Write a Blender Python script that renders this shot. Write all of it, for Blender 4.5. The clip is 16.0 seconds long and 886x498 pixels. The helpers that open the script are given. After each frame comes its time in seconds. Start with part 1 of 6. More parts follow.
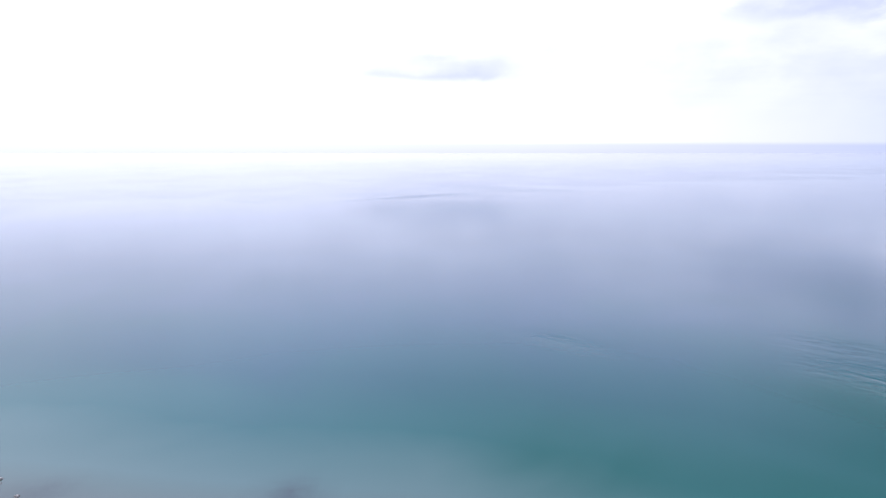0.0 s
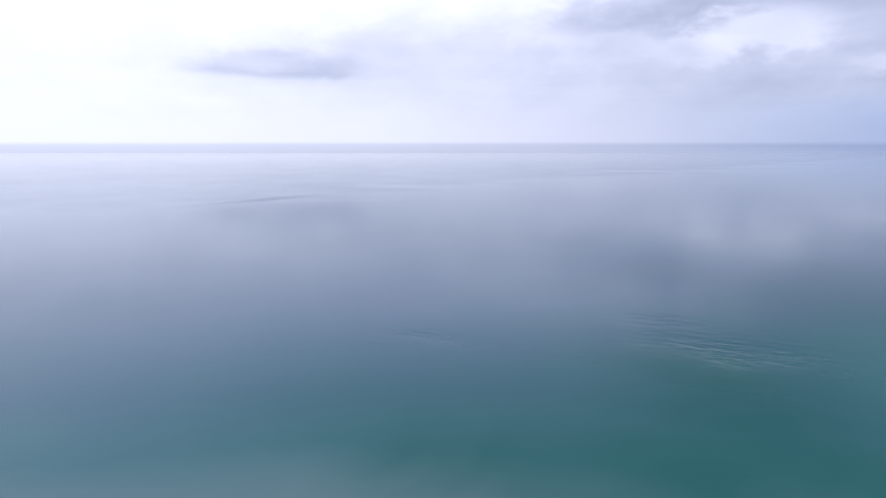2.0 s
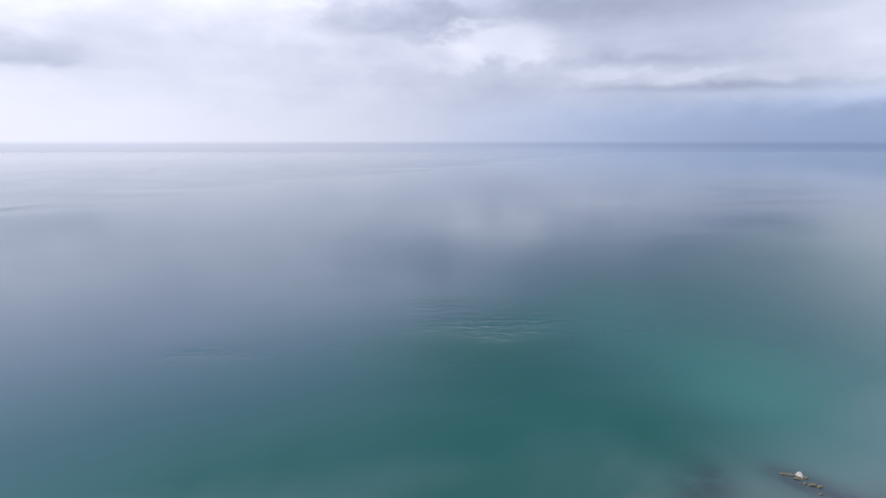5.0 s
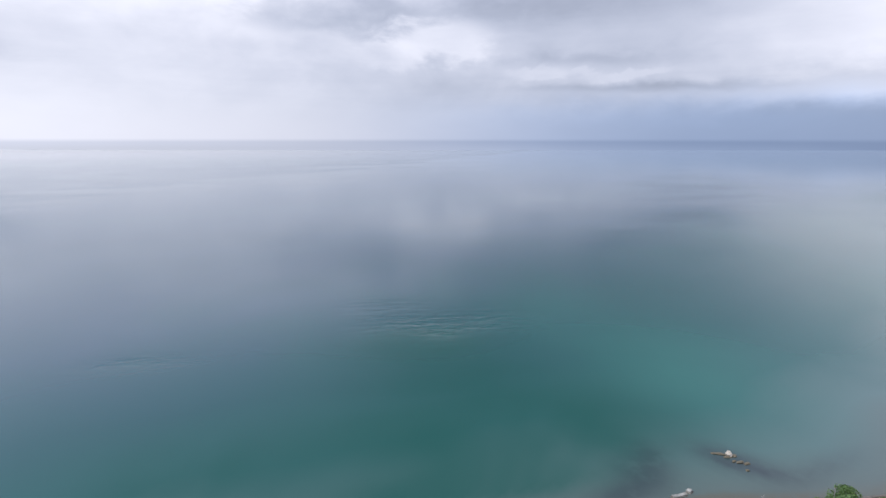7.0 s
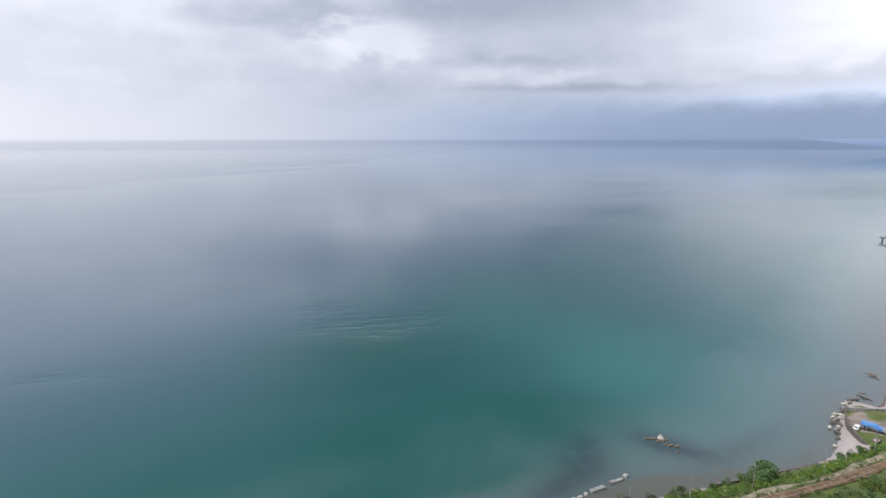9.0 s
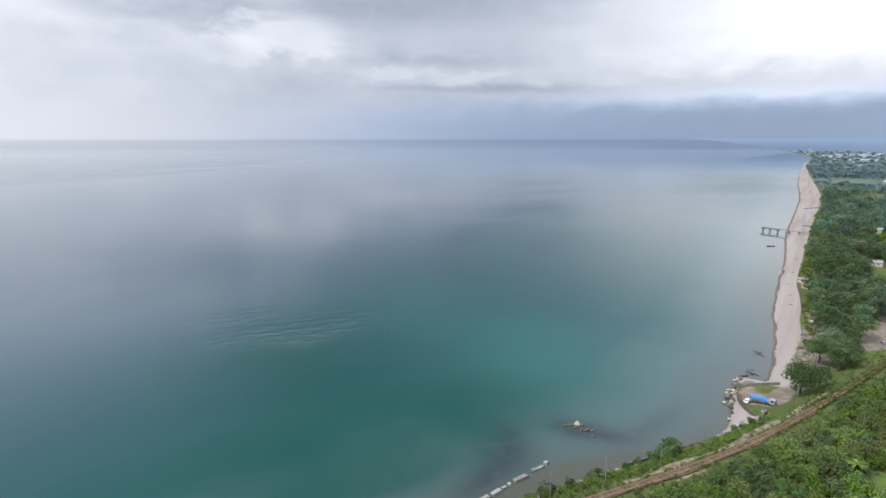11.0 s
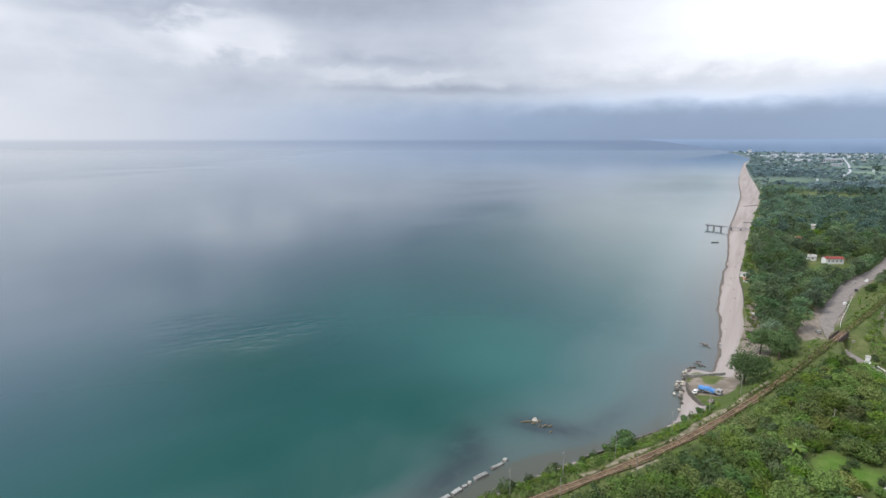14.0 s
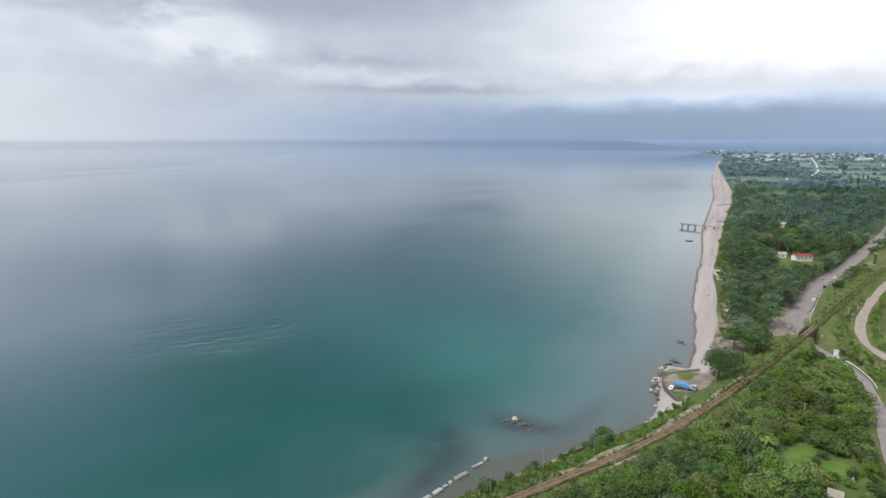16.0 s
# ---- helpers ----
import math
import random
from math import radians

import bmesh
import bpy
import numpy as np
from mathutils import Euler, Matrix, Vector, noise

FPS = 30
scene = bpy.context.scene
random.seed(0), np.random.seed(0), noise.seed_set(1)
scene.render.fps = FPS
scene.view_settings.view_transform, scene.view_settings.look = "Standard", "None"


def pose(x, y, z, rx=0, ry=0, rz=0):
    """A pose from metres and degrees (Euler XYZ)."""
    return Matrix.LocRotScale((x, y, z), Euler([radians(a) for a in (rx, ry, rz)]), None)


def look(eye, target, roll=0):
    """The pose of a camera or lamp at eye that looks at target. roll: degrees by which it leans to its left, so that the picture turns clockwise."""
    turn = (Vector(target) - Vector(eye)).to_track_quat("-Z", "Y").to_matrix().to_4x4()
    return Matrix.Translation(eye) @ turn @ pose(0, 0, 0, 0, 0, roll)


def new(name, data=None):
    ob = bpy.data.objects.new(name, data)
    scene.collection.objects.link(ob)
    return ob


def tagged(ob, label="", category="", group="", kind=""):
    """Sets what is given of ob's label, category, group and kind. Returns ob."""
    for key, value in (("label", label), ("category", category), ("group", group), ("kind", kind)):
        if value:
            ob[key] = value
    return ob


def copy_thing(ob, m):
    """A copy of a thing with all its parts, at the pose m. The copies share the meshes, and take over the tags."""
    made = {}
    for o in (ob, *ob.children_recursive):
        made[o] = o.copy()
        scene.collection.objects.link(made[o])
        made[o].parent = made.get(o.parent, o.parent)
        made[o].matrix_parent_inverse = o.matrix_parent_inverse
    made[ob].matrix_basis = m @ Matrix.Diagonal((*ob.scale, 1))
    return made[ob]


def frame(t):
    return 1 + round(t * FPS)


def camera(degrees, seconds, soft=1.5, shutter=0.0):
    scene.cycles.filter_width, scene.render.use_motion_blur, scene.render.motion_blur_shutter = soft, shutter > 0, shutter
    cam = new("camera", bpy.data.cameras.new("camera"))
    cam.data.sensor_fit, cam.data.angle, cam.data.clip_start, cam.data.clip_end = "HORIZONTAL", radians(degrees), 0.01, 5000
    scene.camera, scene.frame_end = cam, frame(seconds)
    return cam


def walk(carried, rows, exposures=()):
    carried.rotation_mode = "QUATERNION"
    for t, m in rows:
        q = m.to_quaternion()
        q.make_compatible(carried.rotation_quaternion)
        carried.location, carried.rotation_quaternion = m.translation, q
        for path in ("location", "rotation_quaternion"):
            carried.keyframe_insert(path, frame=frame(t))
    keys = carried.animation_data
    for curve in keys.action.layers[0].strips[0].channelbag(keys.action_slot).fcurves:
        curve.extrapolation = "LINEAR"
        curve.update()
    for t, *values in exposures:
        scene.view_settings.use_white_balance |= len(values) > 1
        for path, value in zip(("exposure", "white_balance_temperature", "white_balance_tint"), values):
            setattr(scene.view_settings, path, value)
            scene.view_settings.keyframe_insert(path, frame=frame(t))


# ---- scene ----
# ---------------------------------------------------------------- camera
cam = camera(77.9, 16.0, soft=1.5)
EYE_HEIGHT = 100.0
TURNS = (
    (0.0, 36.6, -11.05, 0.0), (0.5, 34.3, -11.05, 0.0), (1.0, 30.4, -11.05, 0.0), (1.5, 26.0, -11.05, 0.0),
    (2.0, 21.7, -11.05, 0.0), (2.5, 17.8, -11.05, 0.0), (3.0, 13.9, -11.05, 0.0), (3.5, 9.9, -11.05, 0.0),
    (4.0, 5.8, -11.05, 0.0), (4.5, 1.9, -11.05, 0.0), (5.0, -1.52, -11.13, 0.0), (6.2, -5.5, -11.28, -0.03),
    (7.5, -8.68, -11.37, -0.04), (8.0, -10.05, -11.37, -0.02), (8.5, -11.74, -11.36, 0.02), (9.75, -17.2, -11.39, 0.02),
    (11.0, -22.39, -11.41, 0.02), (11.5, -24.07, -11.42, 0.05), (12.0, -25.15, -11.4, 0.07), (12.5, -25.83, -11.39, 0.04),
    (13.0, -26.32, -11.38, 0.02), (13.5, -26.7, -11.36, 0.0), (14.0, -26.96, -11.34, -0.02), (14.5, -27.23, -11.34, -0.06),
    (15.0, -27.92, -11.34, -0.09), (15.5, -28.79, -11.32, -0.07), (16.0, -29.19, -11.31, -0.04),
)
walk(cam, [(t, pose(0, 0, EYE_HEIGHT, 90 + pitch, roll, yaw)) for t, yaw, pitch, roll in TURNS],
     exposures=[(0.0, 0.5, 5850, 22), (1.0, 0.3, 5800, 21), (2.0, 0.08, 5800, 19), (3.5, -0.04, 5900, 18), (5.0, 0.03, 6050, 16),
                (8.0, 0.06, 6250, 14), (11.0, 0.06, 6350, 10), (14.0, 0.04, 6350, 9), (16.0, 0.04, 6400, 8)])

# ---------------------------------------------------------------- world and sun
SUN_AZ, SUN_EL = 82.0, 58.0      # azimuth counted to the left of +y
world = bpy.data.worlds.new("sky")
scene.world = world
world.use_nodes = True
wt = world.node_tree
for n in list(wt.nodes):
    wt.nodes.remove(n)


class Nodes:
    """Short notation for node trees."""

    def __init__(self, tree):
        self.tree = tree

    def add(self, kind, **props):
        n = self.tree.nodes.new(kind)
        for k, v in props.items():
            setattr(n, k, v)
        return n

    def link(self, a, b):
        self.tree.links.new(a, b)

    def feed(self, socket, value):
        if isinstance(value, (int, float)):
            socket.default_value = value
        elif isinstance(value, tuple):
            socket.default_value = value if len(value) == len(socket.default_value) else (*value, 1.0)
        else:
            self.link(value, socket)

    def math(self, op, a, b=0.0, c=0.0, clamp=False):
        n = self.add("ShaderNodeMath", operation=op, use_clamp=clamp)
        for s, v in zip(n.inputs, (a, b, c)):
            self.feed(s, v)
        return n.outputs[0]

    def mix(self, f, a, b, blend="MIX"):
        n = self.add("ShaderNodeMix", data_type="RGBA", blend_type=blend)
        self.feed(n.inputs[0], f)
        self.feed(n.inputs[6], a)
        self.feed(n.inputs[7], b)
        return n.outputs[2]

    def step(self, x, lo, hi, a=0.0, b=1.0):
        n = self.add("ShaderNodeMapRange", interpolation_type="SMOOTHSTEP")
        for s, v in zip(n.inputs, (x, lo, hi, a, b)):
            self.feed(s, v)
        return n.outputs[0]

    def noise(self, vec, scale, detail=4.0, rough=0.55, warp=0.0):
        n = self.add("ShaderNodeTexNoise")
        self.feed(n.inputs["Vector"], vec)
        n.inputs["Scale"].default_value = scale
        n.inputs["Detail"].default_value = detail
        n.inputs["Roughness"].default_value = rough
        n.inputs["Distortion"].default_value = warp
        return n.outputs["Fac"]

    def vec(self, x, y, z):
        n = self.add("ShaderNodeCombineXYZ")
        for s, v in zip(n.inputs, (x, y, z)):
            self.feed(s, v)
        return n.outputs[0]


def build_sky():
    k = Nodes(wt)
    way = k.add("ShaderNodeTexCoord").outputs["Generated"]
    sep = k.add("ShaderNodeSeparateXYZ")
    k.link(way, sep.inputs[0])
    x, y, z = sep.outputs
    deg = 180 / math.pi
    az = k.math("MULTIPLY", k.math("ARCTAN2", k.math("MULTIPLY", x, -1.0), y), deg)
    el_true = k.math("MULTIPLY", k.math("ARCSINE", z), deg)
    el = k.math("ABSOLUTE", el_true)
    # ragged cloud coordinates
    flat = k.vec(k.math("MULTIPLY", az, 0.06), k.math("MULTIPLY", el, 0.13), 0.0)
    n_big = k.noise(flat, 1.0, 5.0, 0.55, 0.4)
    n_fine = k.noise(flat, 3.1, 5.0, 0.6, 0.3)
    streak = k.noise(k.vec(k.math("MULTIPLY", az, 0.03), k.math("MULTIPLY", el, 0.5), 3.0), 1.3, 4.0, 0.55, 0.3)
    puff = k.noise(k.vec(k.math("MULTIPLY", az, 0.22), k.math("MULTIPLY", el, 0.34), 7.0), 1.0, 4.0, 0.5, 0.2)
    waz = k.math("ADD", k.math("ADD", az, k.math("MULTIPLY_ADD", n_fine, 8.0, -4.0)), k.math("MULTIPLY_ADD", puff, 4.0, -2.0))
    wel = k.math("ADD", k.math("ADD", el, k.math("MULTIPLY_ADD", n_fine, 3.0, -1.5)), k.math("MULTIPLY_ADD", puff, 3.0, -1.5))

    def blob(a, e, sa, se, amount, kind=0):
        """kind 0: soft; 1: with a firm edge; 2: firm, with a flat underside; 3: a level streak."""
        calm = {2: 0.4, 3: 0.35}.get(kind, 1.0)
        wa = k.math("ADD", k.math("MULTIPLY", waz, calm), k.math("MULTIPLY", az, 1 - calm)) if kind == 2 else waz
        we = k.math("ADD", k.math("MULTIPLY", wel, calm), k.math("MULTIPLY", el, 1 - calm)) if calm < 1 else wel
        u = k.math("POWER", k.math("ABSOLUTE", k.math("DIVIDE", k.math("SUBTRACT", wa, a), sa)), 2.0)
        v = k.math("POWER", k.math("ABSOLUTE", k.math("DIVIDE", k.math("SUBTRACT", we, e), se)), 2.0)
        g = k.math("EXPONENT", k.math("MULTIPLY", k.math("ADD", u, v), -1.0))
        if kind in (1, 2):
            g = k.step(g, 0.18, 0.75)
        if kind == 2:
            g = k.math("MULTIPLY", g, k.step(k.math("ADD", k.math("MULTIPLY", wel, 0.25), k.math("MULTIPLY", el, 0.75)), e - 0.95, e - 0.25))
        return k.math("MULTIPLY", g, amount)

    # brightness of the overcast: dim low air, the cloud deck over it, a break to the right
    low = k.step(az, -50.0, 56.0, 0.46, 0.98)
    deck = k.math("ADD", k.step(az, -5.0, 60.0, 0.64, 0.98), k.math("MULTIPLY", k.step(az, -25.0, -57.0), k.step(wel, 4.6, 8.0, 0.12, 0.44)))
    soft_rise, firm_rise = k.step(wel, 0.5, 7.0), k.step(k.math("ADD", k.math("MULTIPLY", wel, 0.4), k.math("MULTIPLY", el, 0.6)), 2.3, 3.9)
    rise = k.math("ADD", soft_rise, k.math("MULTIPLY", k.math("SUBTRACT", firm_rise, soft_rise), k.step(az, -25.0, -46.0)))
    lum = k.math("ADD", low, k.math("MULTIPLY", k.math("SUBTRACT", deck, low), rise))
    lum = k.math("ADD", lum, k.step(el, 15.0, 34.0, 0.0, -0.20))
    lum = k.math("ADD", lum, k.math("MULTIPLY", k.math("MULTIPLY_ADD", n_big, 0.24, -0.12), k.step(el, 0.0, 5.0, 0.3, 1.0)))
    lum = k.math("ADD", lum, k.math("MULTIPLY", k.math("ADD", k.math("MULTIPLY_ADD", streak, 0.08, -0.04), k.math("MULTIPLY_ADD", puff, 0.14, -0.07)), k.step(el, 1.0, 5.0)))
    seen = ((4.0, 11.8, 9.5, 2.2, -0.17, 1), (-12.0, 12.0, 7.0, 1.0, -0.08), (-6.8, 9.6, 6.0, 2.2, 0.16, 1), (-2.0, 8.2, 5.0, 1.5, 0.07, 1), (-11.0, 8.1, 4.5, 1.2, 0.07),
            (38.0, 6.8, 9.0, 2.0, -0.18, 2), (38.0, 6.2, 7.0, 0.6, -0.10, 3), (30.0, 9.5, 6.0, 2.4, -0.10), (-21.0, 7.5, 7.0, 0.55, -0.08, 3), (-28.0, 7.6, 8.0, 1.1, -0.06),
            (-29.5, 4.8, 9.0, 0.4, -0.15, 3), (-18.0, 5.0, 5.0, 0.35, -0.06, 3), (-52.0, 3.9, 10.0, 0.6, 0.10, 3), (-17.0, 6.3, 3.5, 0.7, 0.06, 1), (-25.0, 6.0, 5.0, 0.6, 0.06, 1))
    # unseen bright and dark cloud patches, added to shape sea reflections; last, sun glow
    unseen_overhead = ((-13.0, 23.0, 17.0, 6.0, -0.24), (-18.0, 16.0, 9.0, 3.5, -0.13), (10.0, 22.0, 12.0, 14.0, 0.18), (38.0, 18.0, 26.0, 8.0, 0.24), (-35.0, 17.5, 17.0, 5.0, -0.32),
                (-95.0, 20.0, 35.0, 18.0, 0.35), (62.0, 26.0, 25.0, 10.0, 0.16), (18.0, 15.5, 17.0, 4.5, 0.20), (1.0, 15.5, 9.0, 2.6, 0.13), (SUN_AZ, SUN_EL, 40.0, 26.0, 1.1))
    for b in (*seen, *unseen_overhead):
        lum = k.math("ADD", lum, blob(*b))
    lum = k.math("MAXIMUM", lum, 0.28)
    # blue-grey rain band low over the horizon
    band = k.math("MULTIPLY", k.step(k.math("ADD", el, k.math("MULTIPLY_ADD", n_fine, 1.6, -0.8)), 1.5, 5.5, 1.0, 0.0), k.step(az, 8.0, -38.0))
    tint = k.mix(k.step(lum, 0.42, 0.95), (0.846, 0.928, 1.105, 1), (0.968, 0.985, 1.05, 1))
    tint = k.mix(k.math("MULTIPLY", k.step(el, 11.0, 24.0), k.step(az, 95.0, 50.0)), tint, (0.84, 0.915, 1.18, 1))
    tint = k.mix(k.math("MULTIPLY", band, 0.95), tint, (0.72, 0.93, 1.32, 1))
    lum = k.math("MULTIPLY", lum, k.math("MULTIPLY_ADD", band, -0.16, 1.0))
    grey = k.add("ShaderNodeCombineColor")
    for s in grey.inputs[:3]:
        k.link(lum, s)
    cloud = k.mix(1.0, grey.outputs[0], tint, "MULTIPLY")
    # open water past the sheet's visible end, seen just under the horizon
    far_sea = k.mix(1.0, cloud, (0.775, 0.802, 0.842, 1), "MULTIPLY")
    paler = k.mix(1.0, cloud, (0.89, 0.90, 0.91, 1), "MULTIPLY")
    ahead = k.math("MULTIPLY", k.step(az, 8.0, -18.0), k.step(az, -48.0, -38.0))
    far_sea = k.mix(k.math("MULTIPLY", k.step(el_true, -0.2, -1.15), ahead), far_sea, paler)
    duller = k.mix(1.0, cloud, (0.715, 0.735, 0.755, 1), "MULTIPLY")
    far_sea = k.mix(k.math("MULTIPLY", k.step(el_true, -0.2, -1.15), k.step(az, -5.0, 30.0)), far_sea, duller)
    cloud = k.mix(k.step(el_true, 0.1, -0.35), cloud, far_sea)
    sky = k.add("ShaderNodeTexSky", sky_type="NISHITA", sun_disc=False, sun_elevation=radians(SUN_EL), sun_rotation=radians(-SUN_AZ))
    clear = k.mix(1.0, sky.outputs[0], (0.08, 0.08, 0.08, 1), "MULTIPLY")
    both = k.mix(0.94, clear, cloud)
    bg = k.add("ShaderNodeBackground")
    k.link(both, bg.inputs[0])
    bg.inputs[1].default_value = 1.0
    out = k.add("ShaderNodeOutputWorld")
    k.link(bg.outputs[0], out.inputs[0])


build_sky()
sun = new("sun", bpy.data.lights.new("sun", "SUN"))
sun.data.energy, sun.data.angle, sun.data.color = 2.9, radians(16), (1.0, 0.97, 0.92)
a, e = radians(SUN_AZ), radians(SUN_EL)
sun.matrix_world = look((0, 0, 400), Vector((0, 0, 400)) - Vector((-math.sin(a) * math.cos(e), math.cos(a) * math.cos(e), math.sin(e))))

# ---------------------------------------------------------------- materials


def material(name, first, second, scale=1.0, rough=0.7, metal=0.0, bump=0.3, spread=0.5, fine=9.0, vary=0.0, island=0.0, spec=0.25):
    """Two colours mixed by coarse and fine noise in metres, with relief; vary: by object, island: by loose piece."""
    m = bpy.data.materials.new(name)
    m.use_nodes = True
    k = Nodes(m.node_tree)
    p = m.node_tree.nodes["Principled BSDF"]
    pos = k.add("ShaderNodeNewGeometry").outputs["Position"]
    big, small = k.noise(pos, scale, 4.0), k.noise(pos, scale * fine, 3.0)
    f = k.step(k.math("ADD", k.math("MULTIPLY", big, 0.65), k.math("MULTIPLY", small, 0.35)), 0.5 - spread / 2.4, 0.5 + spread / 2.4)
    c = k.mix(f, (*first, 1), (*second, 1))
    shade = None
    if vary:
        shade = k.step(k.add("ShaderNodeObjectInfo").outputs["Random"], 0.0, 1.0, 1.0 - vary, 1.0 + vary)
    if island:
        g = k.step(k.add("ShaderNodeNewGeometry").outputs["Random Per Island"], 0.0, 1.0, 1.0 - island, 1.0 + island)
        shade = k.math("MULTIPLY", shade, g) if shade else g
    if shade:
        h = k.add("ShaderNodeHueSaturation")
        k.link(c, h.inputs["Color"])
        k.link(shade, h.inputs["Value"])
        c = h.outputs[0]
    k.link(c, p.inputs["Base Color"])
    p.inputs["Metallic"].default_value = metal
    p.inputs["Specular IOR Level"].default_value = spec
    k.link(k.step(small, 0.2, 0.8, max(rough - 0.1, 0.02), min(rough + 0.1, 1.0)), p.inputs["Roughness"])
    if bump:
        b = k.add("ShaderNodeBump")
        b.inputs["Strength"].default_value = bump
        b.inputs["Distance"].default_value = 0.08 / scale
        k.link(small, b.inputs["Height"])
        k.link(b.outputs[0], p.inputs["Normal"])
    return m


def leaf_material(name, first, second):
    """Foliage: two greens by clump, each loose leaf and each plant a little different, some light let through."""
    m = bpy.data.materials.new(name)
    m.use_nodes = True
    k = Nodes(m.node_tree)
    p = m.node_tree.nodes["Principled BSDF"]
    geo = k.add("ShaderNodeNewGeometry")
    big = k.noise(geo.outputs["Position"], 0.22, 3.0)
    f = k.step(k.math("ADD", k.math("MULTIPLY", big, 0.7), k.math("MULTIPLY", geo.outputs["Random Per Island"], 0.3)), 0.3, 0.7)
    c = k.mix(f, (*first, 1), (*second, 1))
    h = k.add("ShaderNodeHueSaturation")
    k.link(c, h.inputs["Color"])
    tone = k.add("ShaderNodeAttribute", attribute_name="tone").outputs["Fac"]
    r = k.math("FRACT", k.math("ADD", k.add("ShaderNodeObjectInfo").outputs["Random"], tone))
    wide = k.step(k.noise(geo.outputs["Position"], 0.014, 3.0, 0.6), 0.3, 0.7, 0.88, 1.36)
    k.link(k.math("MULTIPLY", k.step(r, 0.0, 1.0, 0.65, 1.20), wide), h.inputs["Value"])
    k.link(k.step(k.math("FRACT", k.math("MULTIPLY", r, 7.3)), 0.0, 1.0, 0.476, 0.512), h.inputs["Hue"])
    k.link(k.step(k.math("FRACT", k.math("MULTIPLY", r, 3.7)), 0.0, 1.0, 0.92, 1.18), h.inputs["Saturation"])
    k.link(h.outputs[0], p.inputs["Base Color"])
    p.inputs["Roughness"].default_value = 0.6
    p.inputs["Specular IOR Level"].default_value = 0.12
    t = k.add("ShaderNodeBsdfTranslucent")
    k.link(h.outputs[0], t.inputs[0])
    mixer = k.add("ShaderNodeMixShader")
    mixer.inputs[0].default_value = 0.3
    k.link(p.outputs[0], mixer.inputs[1])
    k.link(t.outputs[0], mixer.inputs[2])
    k.link(mixer.outputs[0], m.node_tree.nodes["Material Output"].inputs[0])
    return m


def water_material():
    m = bpy.data.materials.new("sea_water")
    m.use_nodes = True
    k = Nodes(m.node_tree)
    p = m.node_tree.nodes["Principled BSDF"]
    pos = k.add("ShaderNodeNewGeometry").outputs["Position"]
    depth = k.add("ShaderNodeAttribute", attribute_name="depth").outputs["Fac"]
    weed = k.add("ShaderNodeAttribute", attribute_name="weed").outputs["Fac"]
    sand = k.add("ShaderNodeAttribute", attribute_name="sand").outputs["Fac"]
    ramp = k.add("ShaderNodeValToRGB")
    stops = ((0.0, (0.090, 0.098, 0.082)), (0.05, (0.078, 0.102, 0.093)), (0.2, (0.066, 0.114, 0.108)), (0.5, (0.018, 0.077, 0.073)), (1.0, (0.011, 0.061, 0.063)))
    while len(ramp.color_ramp.elements) < len(stops):
        ramp.color_ramp.elements.new(0.5)
    for el, (at, c) in zip(ramp.color_ramp.elements, stops):
        el.position, el.color = at, (*c, 1)
    broad = k.noise(pos, 0.012, 3.0, 0.5, 0.6)
    k.link(k.math("ADD", k.math("DIVIDE", depth, 16.0), k.math("MULTIPLY", k.math("MULTIPLY_ADD", broad, 0.3, -0.15), k.step(depth, 1.0, 6.0))), ramp.inputs[0])
    c = k.mix(k.math("MULTIPLY", sand, k.step(broad, 0.2, 0.7, 0.5, 1.0)), ramp.outputs[0], (0.03, 0.135, 0.110, 1))
    c = k.mix(k.math("MULTIPLY", k.math("MULTIPLY", weed, k.step(k.noise(pos, 0.16, 4.0), 0.2, 0.55, 0.55, 1.0)), 0.9), c, (0.035, 0.045, 0.05, 1))
    # dark patches: weaker sky reflection painted into the water colour
    deep = k.add("ShaderNodeAttribute", attribute_name="deep").outputs["Fac"]
    c = k.mix(k.math("MULTIPLY", deep, k.step(broad, 0.25, 0.65, 0.45, 1.0)), c, (0.004, 0.058, 0.046, 1))
    # bluer water offshore
    sep = k.add("ShaderNodeSeparateXYZ")
    k.link(pos, sep.inputs[0])
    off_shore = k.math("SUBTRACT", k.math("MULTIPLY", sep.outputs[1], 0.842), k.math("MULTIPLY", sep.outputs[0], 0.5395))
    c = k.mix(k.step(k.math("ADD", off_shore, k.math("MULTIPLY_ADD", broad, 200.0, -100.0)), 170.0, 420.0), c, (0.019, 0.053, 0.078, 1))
    # farther out, extra sky reflection painted in as a lighter base colour
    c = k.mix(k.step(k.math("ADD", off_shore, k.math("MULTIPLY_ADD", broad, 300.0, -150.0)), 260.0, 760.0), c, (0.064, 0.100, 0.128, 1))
    shoal = k.add("ShaderNodeAttribute", attribute_name="shoal").outputs["Fac"]
    c = k.mix(k.math("MULTIPLY", k.step(k.math("ADD", shoal, k.math("MULTIPLY_ADD", k.noise(pos, 0.3, 3.0), 0.3, -0.15)), 0.25, 0.7), 0.85), c, (0.082, 0.085, 0.064, 1))
    k.link(c, p.inputs["Base Color"])
    p.inputs["IOR"].default_value = 1.33
    p.inputs["Roughness"].default_value = 0.12
    # calm slicks and faintly rippled water
    slick = k.noise(pos, 0.006, 3.0, 0.5, 1.2)
    away = k.math("SQRT", k.math("ADD", k.math("POWER", sep.outputs[0], 2.0), k.math("POWER", sep.outputs[1], 2.0)))
    glassy = k.step(away, 250.0, 1500.0)
